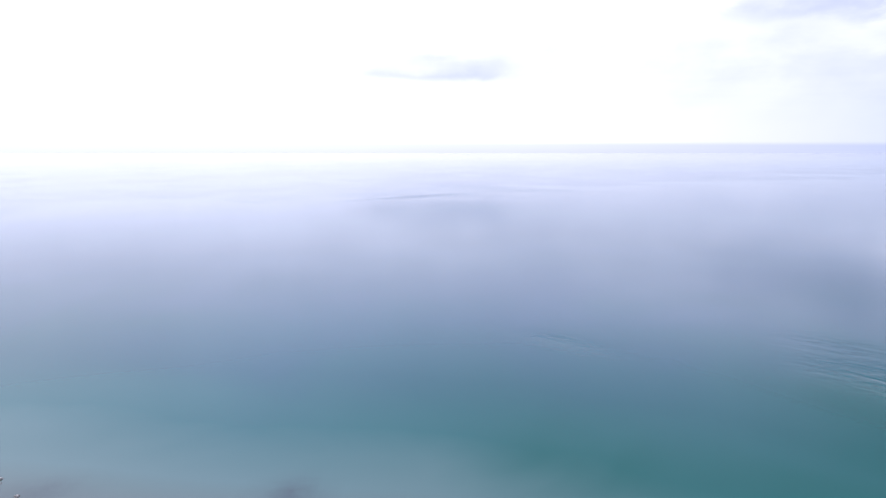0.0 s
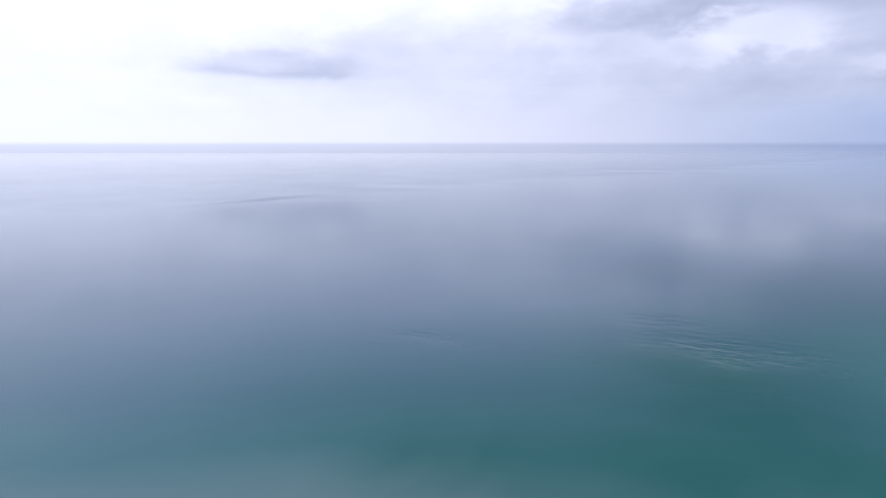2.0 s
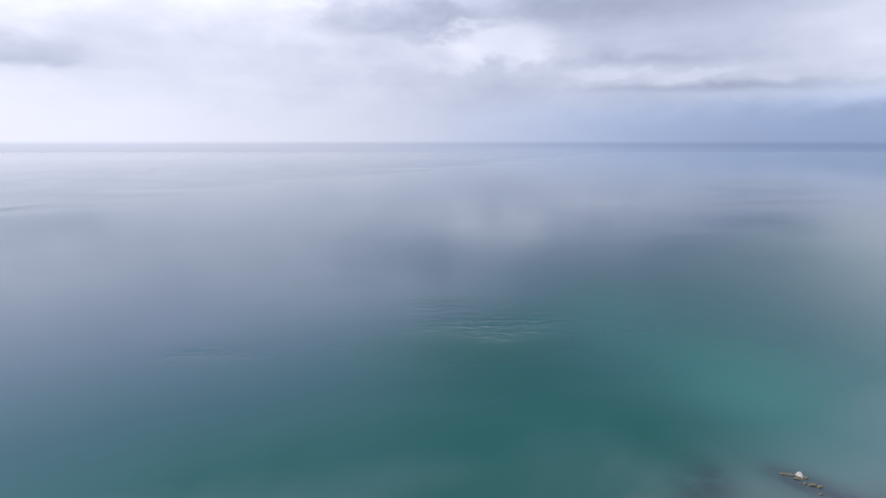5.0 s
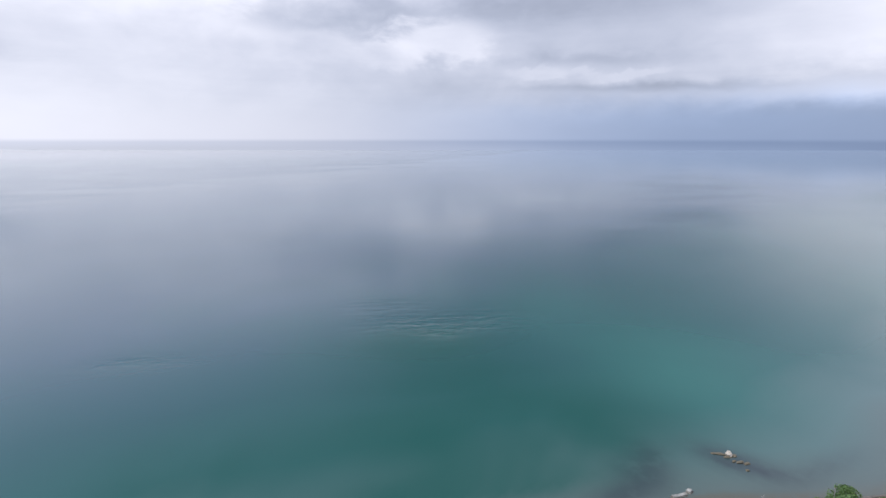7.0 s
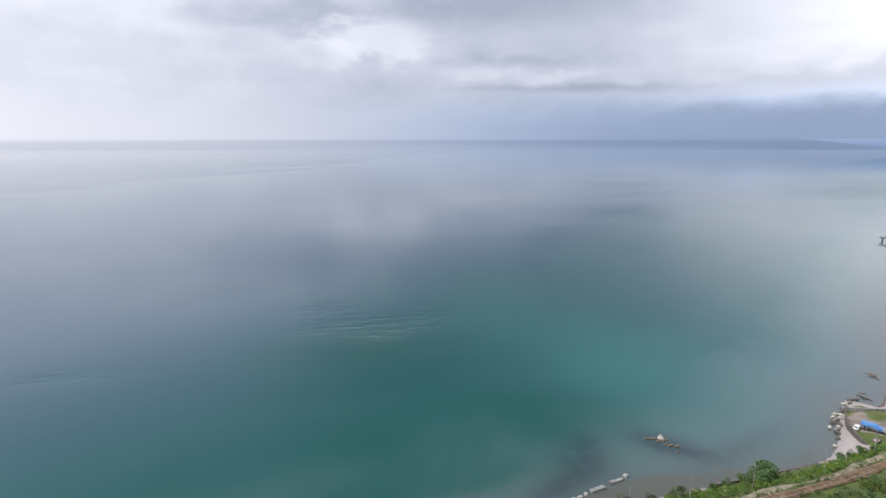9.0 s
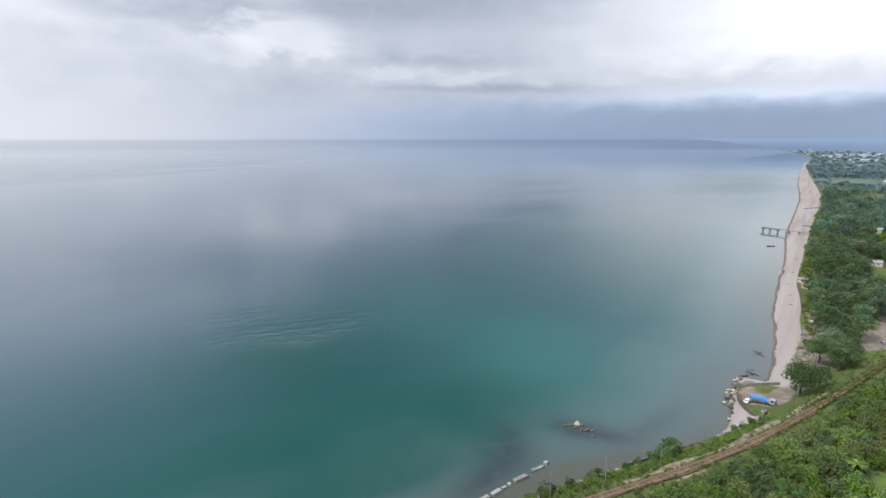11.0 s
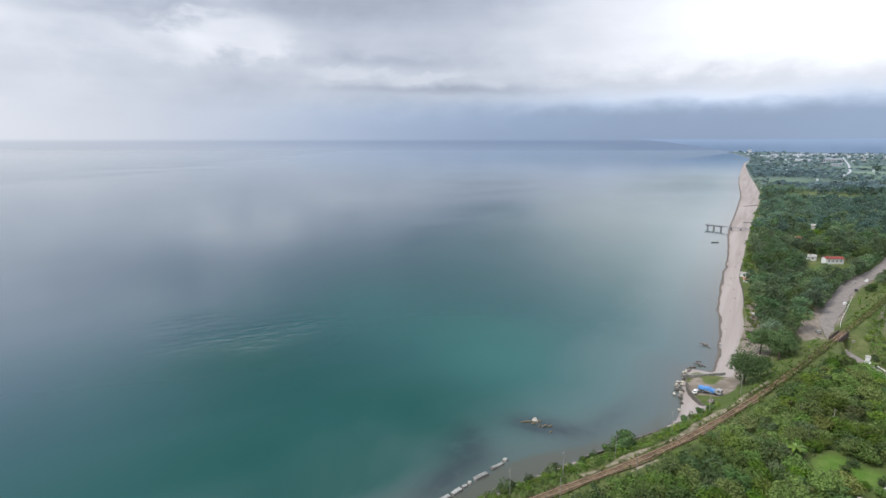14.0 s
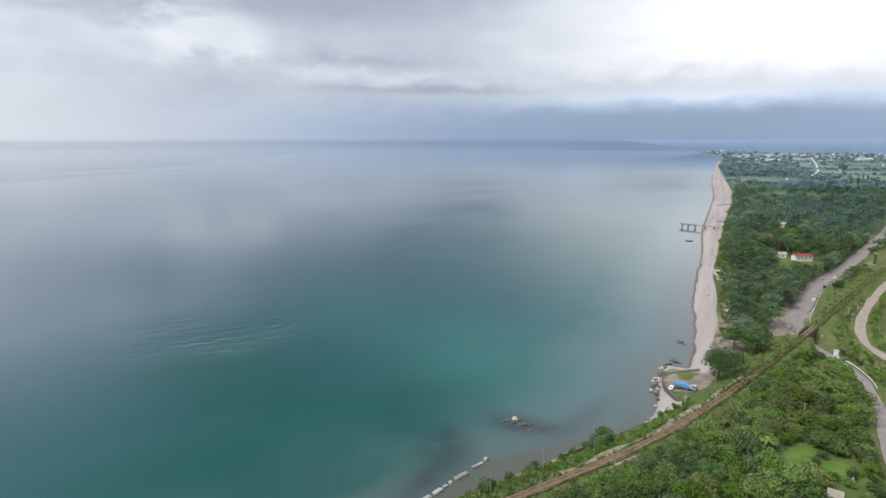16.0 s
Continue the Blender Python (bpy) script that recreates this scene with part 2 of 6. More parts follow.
    # wind-ruffled water past a ragged line offshore, and in lanes nearer in
    rag = k.noise(k.vec(k.math("MULTIPLY", sep.outputs[0], 0.0012), k.math("MULTIPLY", sep.outputs[1], 0.004), 0.0), 1.0, 4.0, 0.6, 0.5)
    line = k.math("ADD", k.math("SUBTRACT", k.math("MULTIPLY", sep.outputs[1], 0.489), k.math("MULTIPLY", sep.outputs[0], 0.872)), k.math("MULTIPLY_ADD", rag, 900.0, -1412.0))
    ruffle = k.add("ShaderNodeAttribute", attribute_name="ruffle").outputs["Fac"]
    windy = k.math("MAXIMUM", k.step(line, -25.0, 120.0, 0.0, 0.32), k.math("MULTIPLY", ruffle, k.step(rag, 0.3, 0.6, 0.6, 1.0)))
    mirror = k.math("MULTIPLY", k.step(slick, 0.3, 0.7, 0.09, 0.12), k.step(away, 150.0, 900.0, 1.0, 0.8))
    mirror = k.math("MULTIPLY", mirror, k.step(away, 1300.0, 4200.0, 1.0, 0.4))
    k.link(k.math("MULTIPLY_ADD", windy, 0.17, mirror), p.inputs["Roughness"])
    mapping = k.add("ShaderNodeMapping")
    k.link(pos, mapping.inputs[0])
    mapping.inputs["Scale"].default_value = (0.4, 1.0, 1.0)
    swell = k.noise(mapping.outputs[0], 0.2, 3.0, 0.5, 0.5)
    chop = k.noise(mapping.outputs[0], 0.9, 3.0, 0.6)
    patch = k.add("ShaderNodeAttribute", attribute_name="ripple").outputs["Fac"]
    calm = k.math("MULTIPLY_ADD", glassy, -0.030, 0.030)
    low = k.math("MULTIPLY_ADD", glassy, -0.016, 0.016)
    height = k.math("ADD", k.math("MULTIPLY", chop, k.math("MULTIPLY_ADD", patch, 0.5, calm)), k.math("MULTIPLY", swell, k.math("MULTIPLY_ADD", patch, 3.4, low)))
    b = k.add("ShaderNodeBump")
    b.inputs["Strength"].default_value = 0.35
    b.inputs["Distance"].default_value = 0.5
    k.link(height, b.inputs["Height"])
    k.link(b.outputs[0], p.inputs["Normal"])
    return m


def ground_material():
    """Grass and low growth, pebble beach, bare earth, fields: by the sheet's own layers."""
    m = bpy.data.materials.new("ground_cover")
    m.use_nodes = True
    k = Nodes(m.node_tree)
    p = m.node_tree.nodes["Principled BSDF"]
    pos = k.add("ShaderNodeNewGeometry").outputs["Position"]
    big, mid, small = k.noise(pos, 0.03, 4.0), k.noise(pos, 0.25, 4.0), k.noise(pos, 2.2, 4.0)
    sep = k.add("ShaderNodeSeparateXYZ")
    k.link(pos, sep.inputs[0])
    x, y = sep.outputs[0], sep.outputs[1]
    run = k.math("ADD", k.math("MULTIPLY", x, 0.842), k.math("MULTIPLY", y, 0.5395))
    across = k.math("SUBTRACT", k.math("MULTIPLY", x, 0.5395), k.math("MULTIPLY", y, 0.842))
    berm = k.noise(k.vec(k.math("MULTIPLY", run, 0.006), k.math("MULTIPLY", across, 0.16), 0.0), 1.0, 3.0, 0.5, 0.2)

    def layer(name, soft=0.25):
        at = k.add("ShaderNodeAttribute", attribute_name=name).outputs["Fac"]
        rag = k.math("MULTIPLY_ADD", k.math("ADD", k.math("MULTIPLY", mid, 0.6), k.math("MULTIPLY", small, 0.4)), 0.5, -0.25)
        return k.step(k.math("ADD", at, rag), 0.5 - soft / 2, 0.5 + soft / 2)

    grass = k.mix(k.step(big, 0.35, 0.65), (0.100, 0.126, 0.042, 1), (0.158, 0.164, 0.070, 1))
    grass = k.mix(k.step(mid, 0.4, 0.62, 0.0, 0.5), grass, (0.058, 0.088, 0.024, 1))
    grass = k.mix(k.step(small, 0.35, 0.75, 0.0, 0.7), grass, (0.055, 0.085, 0.022, 1))
    meadow = k.mix(k.step(mid, 0.35, 0.65), (0.082, 0.156, 0.024, 1), (0.122, 0.186, 0.042, 1))
    meadow = k.mix(k.step(small, 0.42, 0.72, 0.0, 0.55), meadow, (0.060, 0.098, 0.026, 1))
    pebble = k.mix(k.step(berm, 0.30, 0.70), (0.285, 0.245, 0.220, 1), (0.370, 0.325, 0.296, 1))
    pebble = k.mix(k.step(small, 0.5, 0.8, 0.0, 0.35), pebble, (0.22, 0.19, 0.175, 1))
    wet = k.mix(k.step(small, 0.4, 0.7), (0.12, 0.105, 0.095, 1), (0.19, 0.17, 0.155, 1))
    earth = k.mix(k.step(mid, 0.3, 0.7), (0.178, 0.150, 0.116, 1), (0.272, 0.232, 0.190, 1))
    # far fields, pale green with some bluish haze in the colour
    hazed_field = k.mix(k.step(k.noise(k.vec(k.math("MULTIPLY", run, 0.004), k.math("MULTIPLY", across, 0.009), 2.0), 1.0, 2.0), 0.42, 0.58), (0.132, 0.196, 0.134, 1), (0.166, 0.228, 0.160, 1))
    c = k.mix(layer("meadow", 0.7), grass, meadow)
    # far ground: haze painted as a blue-green base colour
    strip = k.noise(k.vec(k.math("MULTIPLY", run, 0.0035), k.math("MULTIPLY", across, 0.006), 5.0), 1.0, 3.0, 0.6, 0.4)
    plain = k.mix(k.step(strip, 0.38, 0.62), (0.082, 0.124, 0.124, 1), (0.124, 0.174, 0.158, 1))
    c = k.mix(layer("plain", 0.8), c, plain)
    c = k.mix(layer("field", 0.5), c, hazed_field)
    c = k.mix(layer("earth"), c, earth)
    c = k.mix(layer("beach", 0.12), c, pebble)
    c = k.mix(layer("wet", 0.3), c, wet)
    k.link(c, p.inputs["Base Color"])
    p.inputs["Roughness"].default_value = 0.9
    p.inputs["Specular IOR Level"].default_value = 0.06
    b = k.add("ShaderNodeBump")
    b.inputs["Strength"].default_value = 0.6
    b.inputs["Distance"].default_value = 0.25
    k.link(small, b.inputs["Height"])
    k.link(b.outputs[0], p.inputs["Normal"])
    return m


SEA, GROUND = water_material(), ground_material()
ASPHALT = material("worn_asphalt", (0.175, 0.152, 0.135), (0.270, 0.238, 0.210), 0.35, 0.85, bump=0.2)
GRAVEL_ROAD = material("gravel_road", (0.235, 0.192, 0.150), (0.340, 0.286, 0.228), 0.4, 0.95)
BALLAST = material("ballast", (0.086, 0.080, 0.040), (0.205, 0.146, 0.086), 0.3, 0.95, bump=0.8)
PATH = material("bare_earth_verge", (0.125, 0.120, 0.065), (0.300, 0.252, 0.182), 0.4, 0.95, spread=0.3)
RAIL_STEEL = material("rusty_rail", (0.31, 0.205, 0.14), (0.45, 0.335, 0.25), 1.5, 0.6, metal=0.4)
SLEEPER = material("sleeper", (0.112, 0.076, 0.044), (0.228, 0.160, 0.096), 1.2, 0.9, island=0.35)
CONCRETE = material("weathered_concrete", (0.20, 0.195, 0.175), (0.38, 0.37, 0.34), 0.9, 0.85, vary=0.12)
SEA_CONCRETE = material("sea_concrete", (0.13, 0.13, 0.11), (0.36, 0.355, 0.33), 0.9, 0.8, vary=0.2)
OLD_CONCRETE = material("dark_wet_concrete", (0.070, 0.064, 0.054), (0.140, 0.126, 0.106), 0.7, 0.8)
ROCK = material("sea_rock", (0.10, 0.095, 0.085), (0.24, 0.22, 0.19), 1.2, 0.8, bump=0.7, vary=0.25)
PALE_ROCK = material("bleached_rock", (0.31, 0.28, 0.22), (0.50, 0.46, 0.39), 2.0, 0.8, bump=0.5)
ALGAE_ROCK = material("algae_rock", (0.075, 0.068, 0.045), (0.145, 0.125, 0.085), 1.5, 0.7, bump=0.6)
DRIFTWOOD = material("driftwood", (0.10, 0.085, 0.07), (0.20, 0.17, 0.14), 2.0, 0.9, vary=0.2)
BARK = material("bark", (0.07, 0.055, 0.04), (0.14, 0.11, 0.085), 2.0, 0.9, bump=0.8)
PALE_BARK = material("dry_bark", (0.30, 0.27, 0.22), (0.44, 0.40, 0.33), 2.0, 0.9)
POLE_WOOD = material("pole_grey", (0.24, 0.23, 0.21), (0.34, 0.33, 0.30), 2.0, 0.85)
WHITE = material("white_paint", (0.72, 0.71, 0.68), (0.82, 0.81, 0.79), 0.8, 0.6, bump=0.1, vary=0.05)
PLASTER = material("plaster", (0.42, 0.405, 0.37), (0.56, 0.545, 0.50), 0.5, 0.85, vary=0.15)
RED_ROOF = material("red_roof", (0.165, 0.036, 0.028), (0.25, 0.062, 0.045), 1.5, 0.7, vary=0.15)
TERRACOTTA = material("terracotta_roof", (0.30, 0.13, 0.085), (0.42, 0.21, 0.14), 1.5, 0.8, vary=0.15)
TAN_ROOF = material("tan_roof", (0.24, 0.205, 0.165), (0.34, 0.30, 0.25), 1.2, 0.85)
GREY_ROOF = material("grey_roof", (0.30, 0.285, 0.26), (0.42, 0.40, 0.37), 1.0, 0.8, vary=0.2)
DARK_GLASS = material("window_glass", (0.03, 0.035, 0.04), (0.06, 0.065, 0.07), 1.0, 0.15, bump=0.0)
BLUE_TARP = material("blue_tarpaulin", (0.050, 0.155, 0.37), (0.10, 0.25, 0.50), 0.9, 0.5, bump=0.3)
# far town walls, roofs and tiles: bluish distance haze put into their colours
TOWN_WALL = material("town_wall_hazed", (0.42, 0.445, 0.485), (0.60, 0.63, 0.67), 0.1, 0.85, vary=0.25)
TOWN_ROOF = material("town_roof_hazed", (0.23, 0.26, 0.30), (0.40, 0.43, 0.47), 0.2, 0.8, vary=0.2)
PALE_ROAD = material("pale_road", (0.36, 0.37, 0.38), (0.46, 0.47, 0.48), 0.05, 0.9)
TOWN_TILE = material("town_tile_hazed", (0.31, 0.235, 0.225), (0.40, 0.31, 0.295), 0.2, 0.8, vary=0.15)
GIRDER = material("bridge_steel", (0.07, 0.055, 0.045), (0.14, 0.105, 0.085), 1.2, 0.7, metal=0.3)
MASONRY = material("masonry", (0.26, 0.23, 0.20), (0.38, 0.34, 0.30), 1.1, 0.9, bump=0.5)
PIER_STEEL = material("pier_steel", (0.13, 0.13, 0.14), (0.24, 0.23, 0.23), 0.8, 0.8)
RUBBER = material("rubber", (0.02, 0.02, 0.02), (0.045, 0.045, 0.045), 3.0, 0.85)
CARGO = material("grey_cargo", (0.26, 0.255, 0.25), (0.40, 0.39, 0.38), 1.2, 0.8)
LEAF = {
    "mid": leaf_material("foliage_mid", (0.110, 0.180, 0.044), (0.168, 0.238, 0.064)),
    "dark": leaf_material("foliage_dark", (0.078, 0.124, 0.050), (0.116, 0.168, 0.068)),
    "wood": leaf_material("foliage_wood", (0.098, 0.154, 0.078), (0.140, 0.202, 0.100)),
    # blue cast of this green is air haze mixed into the leaf colour
    "hill": leaf_material("foliage_hazed_green", (0.078, 0.128, 0.104), (0.112, 0.168, 0.130)),
    "light": leaf_material("foliage_light", (0.110, 0.186, 0.044), (0.150, 0.226, 0.062)),
    "olive": leaf_material("foliage_olive", (0.116, 0.156, 0.050), (0.164, 0.198, 0.070)),
    "grey": leaf_material("foliage_grey_green", (0.090, 0.140, 0.084), (0.134, 0.190, 0.114)),
    # next three: paler, bluer leaves with the haze of distance painted in
    "grove": leaf_material("foliage_grove_hazed", (0.108, 0.172, 0.122), (0.152, 0.226, 0.150)),
    "scrub": leaf_material("foliage_scrub_hazed", (0.168, 0.232, 0.204), (0.205, 0.268, 0.236)),
    "far": leaf_material("foliage_distant_hazed", (0.142, 0.202, 0.212), (0.176, 0.240, 0.250)),
    "banana": leaf_material("foliage_banana", (0.15, 0.24, 0.06), (0.21, 0.30, 0.09)),
}

# ---------------------------------------------------------------- mesh helpers


def mesh_of(name, verts, faces, mat, smooth=False):
    me = bpy.data.meshes.new(name)
    me.from_pydata(verts.tolist() if isinstance(verts, np.ndarray) else verts, [], faces.tolist() if isinstance(faces, np.ndarray) else faces)
    me.materials.append(mat)
    if smooth:
        me.shade_smooth()
    me.update()
    return me


def part(name, bm, mat, parent=None, label=""):
    """Links a bmesh as one mesh object, under a thing or a part."""
    me = bpy.data.meshes.new(name)
    bm.to_mesh(me)
    bm.free()
    me.materials.append(mat)
    ob = new(name, me)
    ob.parent = parent
    return tagged(ob, label) if label else ob


def thing(name, m, label, category, group="", kind=""):
    ob = new(name)
    ob.empty_display_size = 0.5
    ob.matrix_basis = m
    return tagged(ob, label, category, group, kind)


def bm_box(size, at=(0, 0, 0), turn=(0, 0, 0), bevel=0.0, bm=None):
    """A box whose middle is at at; bevel rounds its edges."""
    bm = bm or bmesh.new()
    made = bmesh.ops.create_cube(bm, size=1.0, matrix=pose(*at, *turn) @ Matrix.Diagonal((*size, 1)))["verts"]
    if bevel:
        edges = {e for v in made for e in v.link_edges}
        bmesh.ops.bevel(bm, geom=list(edges), offset=bevel, segments=1, affect="EDGES")
    return bm


def bm_rod(a, b, r1, r2=None, sides=8, bm=None):
    """A tapered rod from a to b."""
    bm = bm or bmesh.new()
    a, b = Vector(a), Vector(b)
    m = Matrix.Translation((a + b) / 2) @ (b - a).to_track_quat("Z", "Y").to_matrix().to_4x4()
    bmesh.ops.create_cone(bm, cap_ends=True, segments=sides, radius1=r1, radius2=r1 if r2 is None else r2, depth=(b - a).length, matrix=m)
    return bm


def bm_rock(size, seed, rough=0.28, bm=None, at=(0, 0, 0), sub=2):
    """An uneven boulder."""
    bm = bm or bmesh.new()
    made = bmesh.ops.create_icosphere(bm, subdivisions=sub, radius=0.5)["verts"]
    for v in made:
        k = 1 + rough * noise.noise(v.co * 2.6 + Vector((seed * 3.1, seed, 0))) + 0.12 * noise.noise(v.co * 7 + Vector((0, seed, 1)))
        v.co = Vector((v.co.x * k * size[0], v.co.y * k * size[1], v.co.z * k * size[2])) + Vector(at)
    return bm


def bm_gable(width, depth, eave, ridge, over=0.4, thick=0.18):
    """A gabled roof along x: two sloping slabs with thickness."""
    bm = bmesh.new()
    hw, hd = width / 2 + over, depth / 2 + over
    drop = (ridge - eave) * over / (depth / 2)
    for s in (-1, 1):
        q = [(-hw, s * hd, eave - drop), (hw, s * hd, eave - drop), (hw, 0, ridge), (-hw, 0, ridge)]
        low = [bm.verts.new(c) for c in q]
        top = [bm.verts.new((c[0], c[1], c[2] + thick)) for c in q]
        bm.faces.new(low)
        bm.faces.new(top[::-1])
        for i in range(4):
            bm.faces.new((low[i], low[(i + 1) % 4], top[(i + 1) % 4], top[i]))
    bmesh.ops.recalc_face_normals(bm, faces=bm.faces)
    return bm


def curve(points, steps=6):
    """A smooth line through control points."""
    pts = np.array(points, float)
    p = np.vstack([2 * pts[0] - pts[1], pts, 2 * pts[-1] - pts[-2]])
    out = []
    for i in range(1, len(p) - 2):
        for s in range(steps):
            t = s / steps
            out.append(0.5 * (2 * p[i] + (p[i + 1] - p[i - 1]) * t + (2 * p[i - 1] - 5 * p[i] + 4 * p[i + 1] - p[i + 2]) * t * t
                              + (3 * p[i] - p[i - 1] - 3 * p[i + 1] + p[i + 2]) * t ** 3))
    out.append(pts[-1])
    return np.array(out)


def near(x, y, line):
    """Distance from points to a line, and the line's further columns at the nearest place."""
    best, col = np.full(np.shape(x), 1e9), np.zeros(np.shape(x))
    for a, b in zip(line[:-1], line[1:]):
        d = b[:2] - a[:2]
        t = np.clip(((x - a[0]) * d[0] + (y - a[1]) * d[1]) / max(d @ d, 1e-9), 0, 1)
        dist = np.hypot(x - a[0] - t * d[0], y - a[1] - t * d[1])
        if line.shape[1] > 2:
            col = np.where(dist < best, a[2] + t * (b[2] - a[2]), col)
        best = np.minimum(best, dist)
    return best, col


def inside(x, y, poly):
    hit = np.zeros(np.shape(x), bool)
    for (ax, ay), (bx, by) in zip(poly, np.roll(poly, -1, axis=0)):
        if ay != by:
            hit ^= ((ay > y) != (by > y)) & (x < (bx - ax) * (y - ay) / (by - ay) + ax)
    return hit


def smooth(x, lo, hi):
    t = np.clip((x - lo) / (hi - lo), 0, 1)
    return t * t * (3 - 2 * t)


# ---------------------------------------------------------------- the plan
COAST = curve([(-1500, -900), (-700, -330), (-400, -110), (-260, -15), (-197, 22), (-140, 52), (-80, 84), (-20, 104), (40, 114),
               (74, 118), (94, 120.5), (114, 121), (134, 122), (148, 122.5), (157, 124.5), (173, 135), (190, 149), (201, 154), (207, 148),
               (215, 152), (246, 173), (262, 185), (301, 215), (360, 256), (431, 303), (543, 384), (624, 438), (910, 627), (1303, 906),
               (2149, 1480), (2833, 1924), (3939, 2845), (5783, 4511)])
BEACH_BACK = curve([(-1500, -930), (-400, -130), (-197, 10), (-80, 74), (40, 104), (94, 117), (134, 119.5), (150, 119), (160, 118.5), (171.2, 121.5),
                    (176, 131), (180, 137.5), (190, 146.5), (200, 149), (204, 139), (212, 140), (241, 158.5), (269, 175), (292, 192), (321, 211.5), (369, 248), (403, 270),
                    (559, 370), (701, 459), (923, 598), (1107, 728), (1637, 1112), (2148, 1468), (2833, 1919), (3939, 2841), (5783, 4508)])
LAND = np.vstack([COAST, [(9000, -3000), (-1500, -5000)]])
UPLAND = np.vstack([BEACH_BACK, [(9000, -3000), (-1500, -5000)]])
RAIL = curve([(-300, -60, 8), (-150, 45, 8), (-60, 84, 8), (20, 100, 7.5), (78.3, 103.0, 7), (107.6, 103.4, 7), (132.6, 104.9, 7), (154.9, 107.9, 7), (172.1, 110.9, 7),
              (195, 115.5, 7), (222.8, 121.6, 7), (253.6, 129.1, 7), (281.6, 136.0, 7), (292.5, 138.7, 7), (351, 153, 7), (399, 165.7, 7), (457, 180, 7), (560, 207, 7), (800, 280, 6)])
ROAD_A = curve([(281, 133, 1.6), (289.8, 142.0, 1.8), (303, 151.5, 2), (318, 160, 2.2), (345, 171, 2.4), (394, 190, 2.6), (440, 201, 3), (501, 216.6, 3), (609, 248.6, 3), (700, 275, 3), (1000, 380, 3)])
ROAD_B = curve([(281, 133, 1.6), (274, 124, 2.2), (268.9, 118, 2.6), (262.5, 108.5, 3), (250.8, 97.6, 3.6), (232.5, 85.8, 4.4), (218.9, 78.4, 5.2), (205.6, 72.5, 6), (185, 62, 7), (150, 40, 9)])
DIRT_ROAD = curve([(600, 200, 5), (500, 180, 5), (431, 165, 4.6), (369, 148, 4), (326, 133, 4), (300.5, 119.7, 4), (288.5, 108.6, 4.4), (276, 92, 5), (262, 70, 6)])
FAR_ROAD = curve([(1600, 820, 3.0), (1835, 921, 3.0), (1993, 1003, 3.0), (2400, 1215, 3.0), (3038, 1561, 3.0), (3300, 1700, 3.0)], 6)
BRIDGE_AT = (282.0, 136.1)
ALONG = Vector((0.842, 0.5395))


def relief(x, y):
    """Height of the ground sheet; below zero is sea bed."""
    x, y = np.asarray(x, float), np.asarray(y, float)
    d, _ = near(x, y, COAST)
    land = inside(x, y, LAND)
    h = np.where(land, 2.0 * smooth(d, 0, 14) + 1.0 * smooth(d, 14, 60), -0.11 * d - 0.0004 * d * d)
    h = np.maximum(h, -16)
    rd, rz = near(x, y, RAIL)
    south = inside(x, y, np.vstack([RAIL[:, :2], [(2000, -3000), (-1500, -3000)]])) & (x < 275)
    hill = (7.0 + 0.05 * np.minimum(rd, 120)) * (1 - 0.62 * smooth(x, 205, 262))
    h = np.where(south & land, np.maximum(h, hill), h)
    bank = rz - np.where(x > 320, 1.1, 0.55) * np.maximum(rd - np.where(x > 320, 3.4, 4.6), 0)
    gap = np.hypot(x - BRIDGE_AT[0], y - BRIDGE_AT[1]) < 6.0
    h = np.where(land & ~gap & (d > 1.5), np.maximum(h, np.minimum(bank, 7.5)), h)
    for line, half in ((ROAD_A, 6.0), (ROAD_B, 3.6), (DIRT_ROAD, 6.0)):
        q, qz = near(x, y, line)
        w = 1 - smooth(q, half, half + 5.0)
        w = np.where((rd < 4.2) & ~gap, 0, w)
        h = h * (1 - w) + (qz - 0.3) * w
    bumps = np.array([noise.noise(Vector((a * 0.03, b * 0.03, 0))) for a, b in zip(x.ravel(), y.ravel())]).reshape(x.shape) if x.size < 400000 else 0
    return h + np.where(land, 0.35 * bumps * smooth(d, 20, 60) * smooth(rd, 4, 9), 0)


def spaced(lo, hi, fine, edge, grow):
    out, v = [0.0], 0.0
    while v < hi:
        v += fine + grow * max(0.0, v - edge)
        out.append(v)
    v = 0.0
    while v > lo:
        v -= fine + grow * max(0.0, -v - edge)
        out.insert(0, v)
    return np.array(out)


def grid(vs, us):
    """World places of a grid along and across the coast."""
    v, u = np.meshgrid(vs, us, indexing="ij")
    return 200 + v * ALONG.x + u * ALONG.y, 140 + v * ALONG.y - u * ALONG.x


def sheet(name, x, y, z, mat, layers, soft=True):
    n, m = x.shape
    idx = np.arange(n * m).reshape(n, m)
    faces = np.stack([idx[:-1, :-1], idx[:-1, 1:], idx[1:, 1:], idx[1:, :-1]], -1).reshape(-1, 4)[:, ::-1]
    me = mesh_of(name, np.stack([x, y, z], -1).reshape(-1, 3), faces, mat, soft)
    for key, val in layers.items():
        me.attributes.new(key, "FLOAT", "POINT").data.foreach_set("value", np.ascontiguousarray(val, dtype=np.float32).ravel())
    return new(name, me)


def bump_at(x, y, spots):
    out = np.zeros(x.shape)
    for cx, cy, rx, ry, turn, amount in spots:
        c, s = math.cos(radians(turn)), math.sin(radians(turn))
        u, v = (x - cx) * c + (y - cy) * s, -(x - cx) * s + (y - cy) * c
        out += amount * np.exp(-((u / rx) ** 2 + (v / ry) ** 2))
    return out


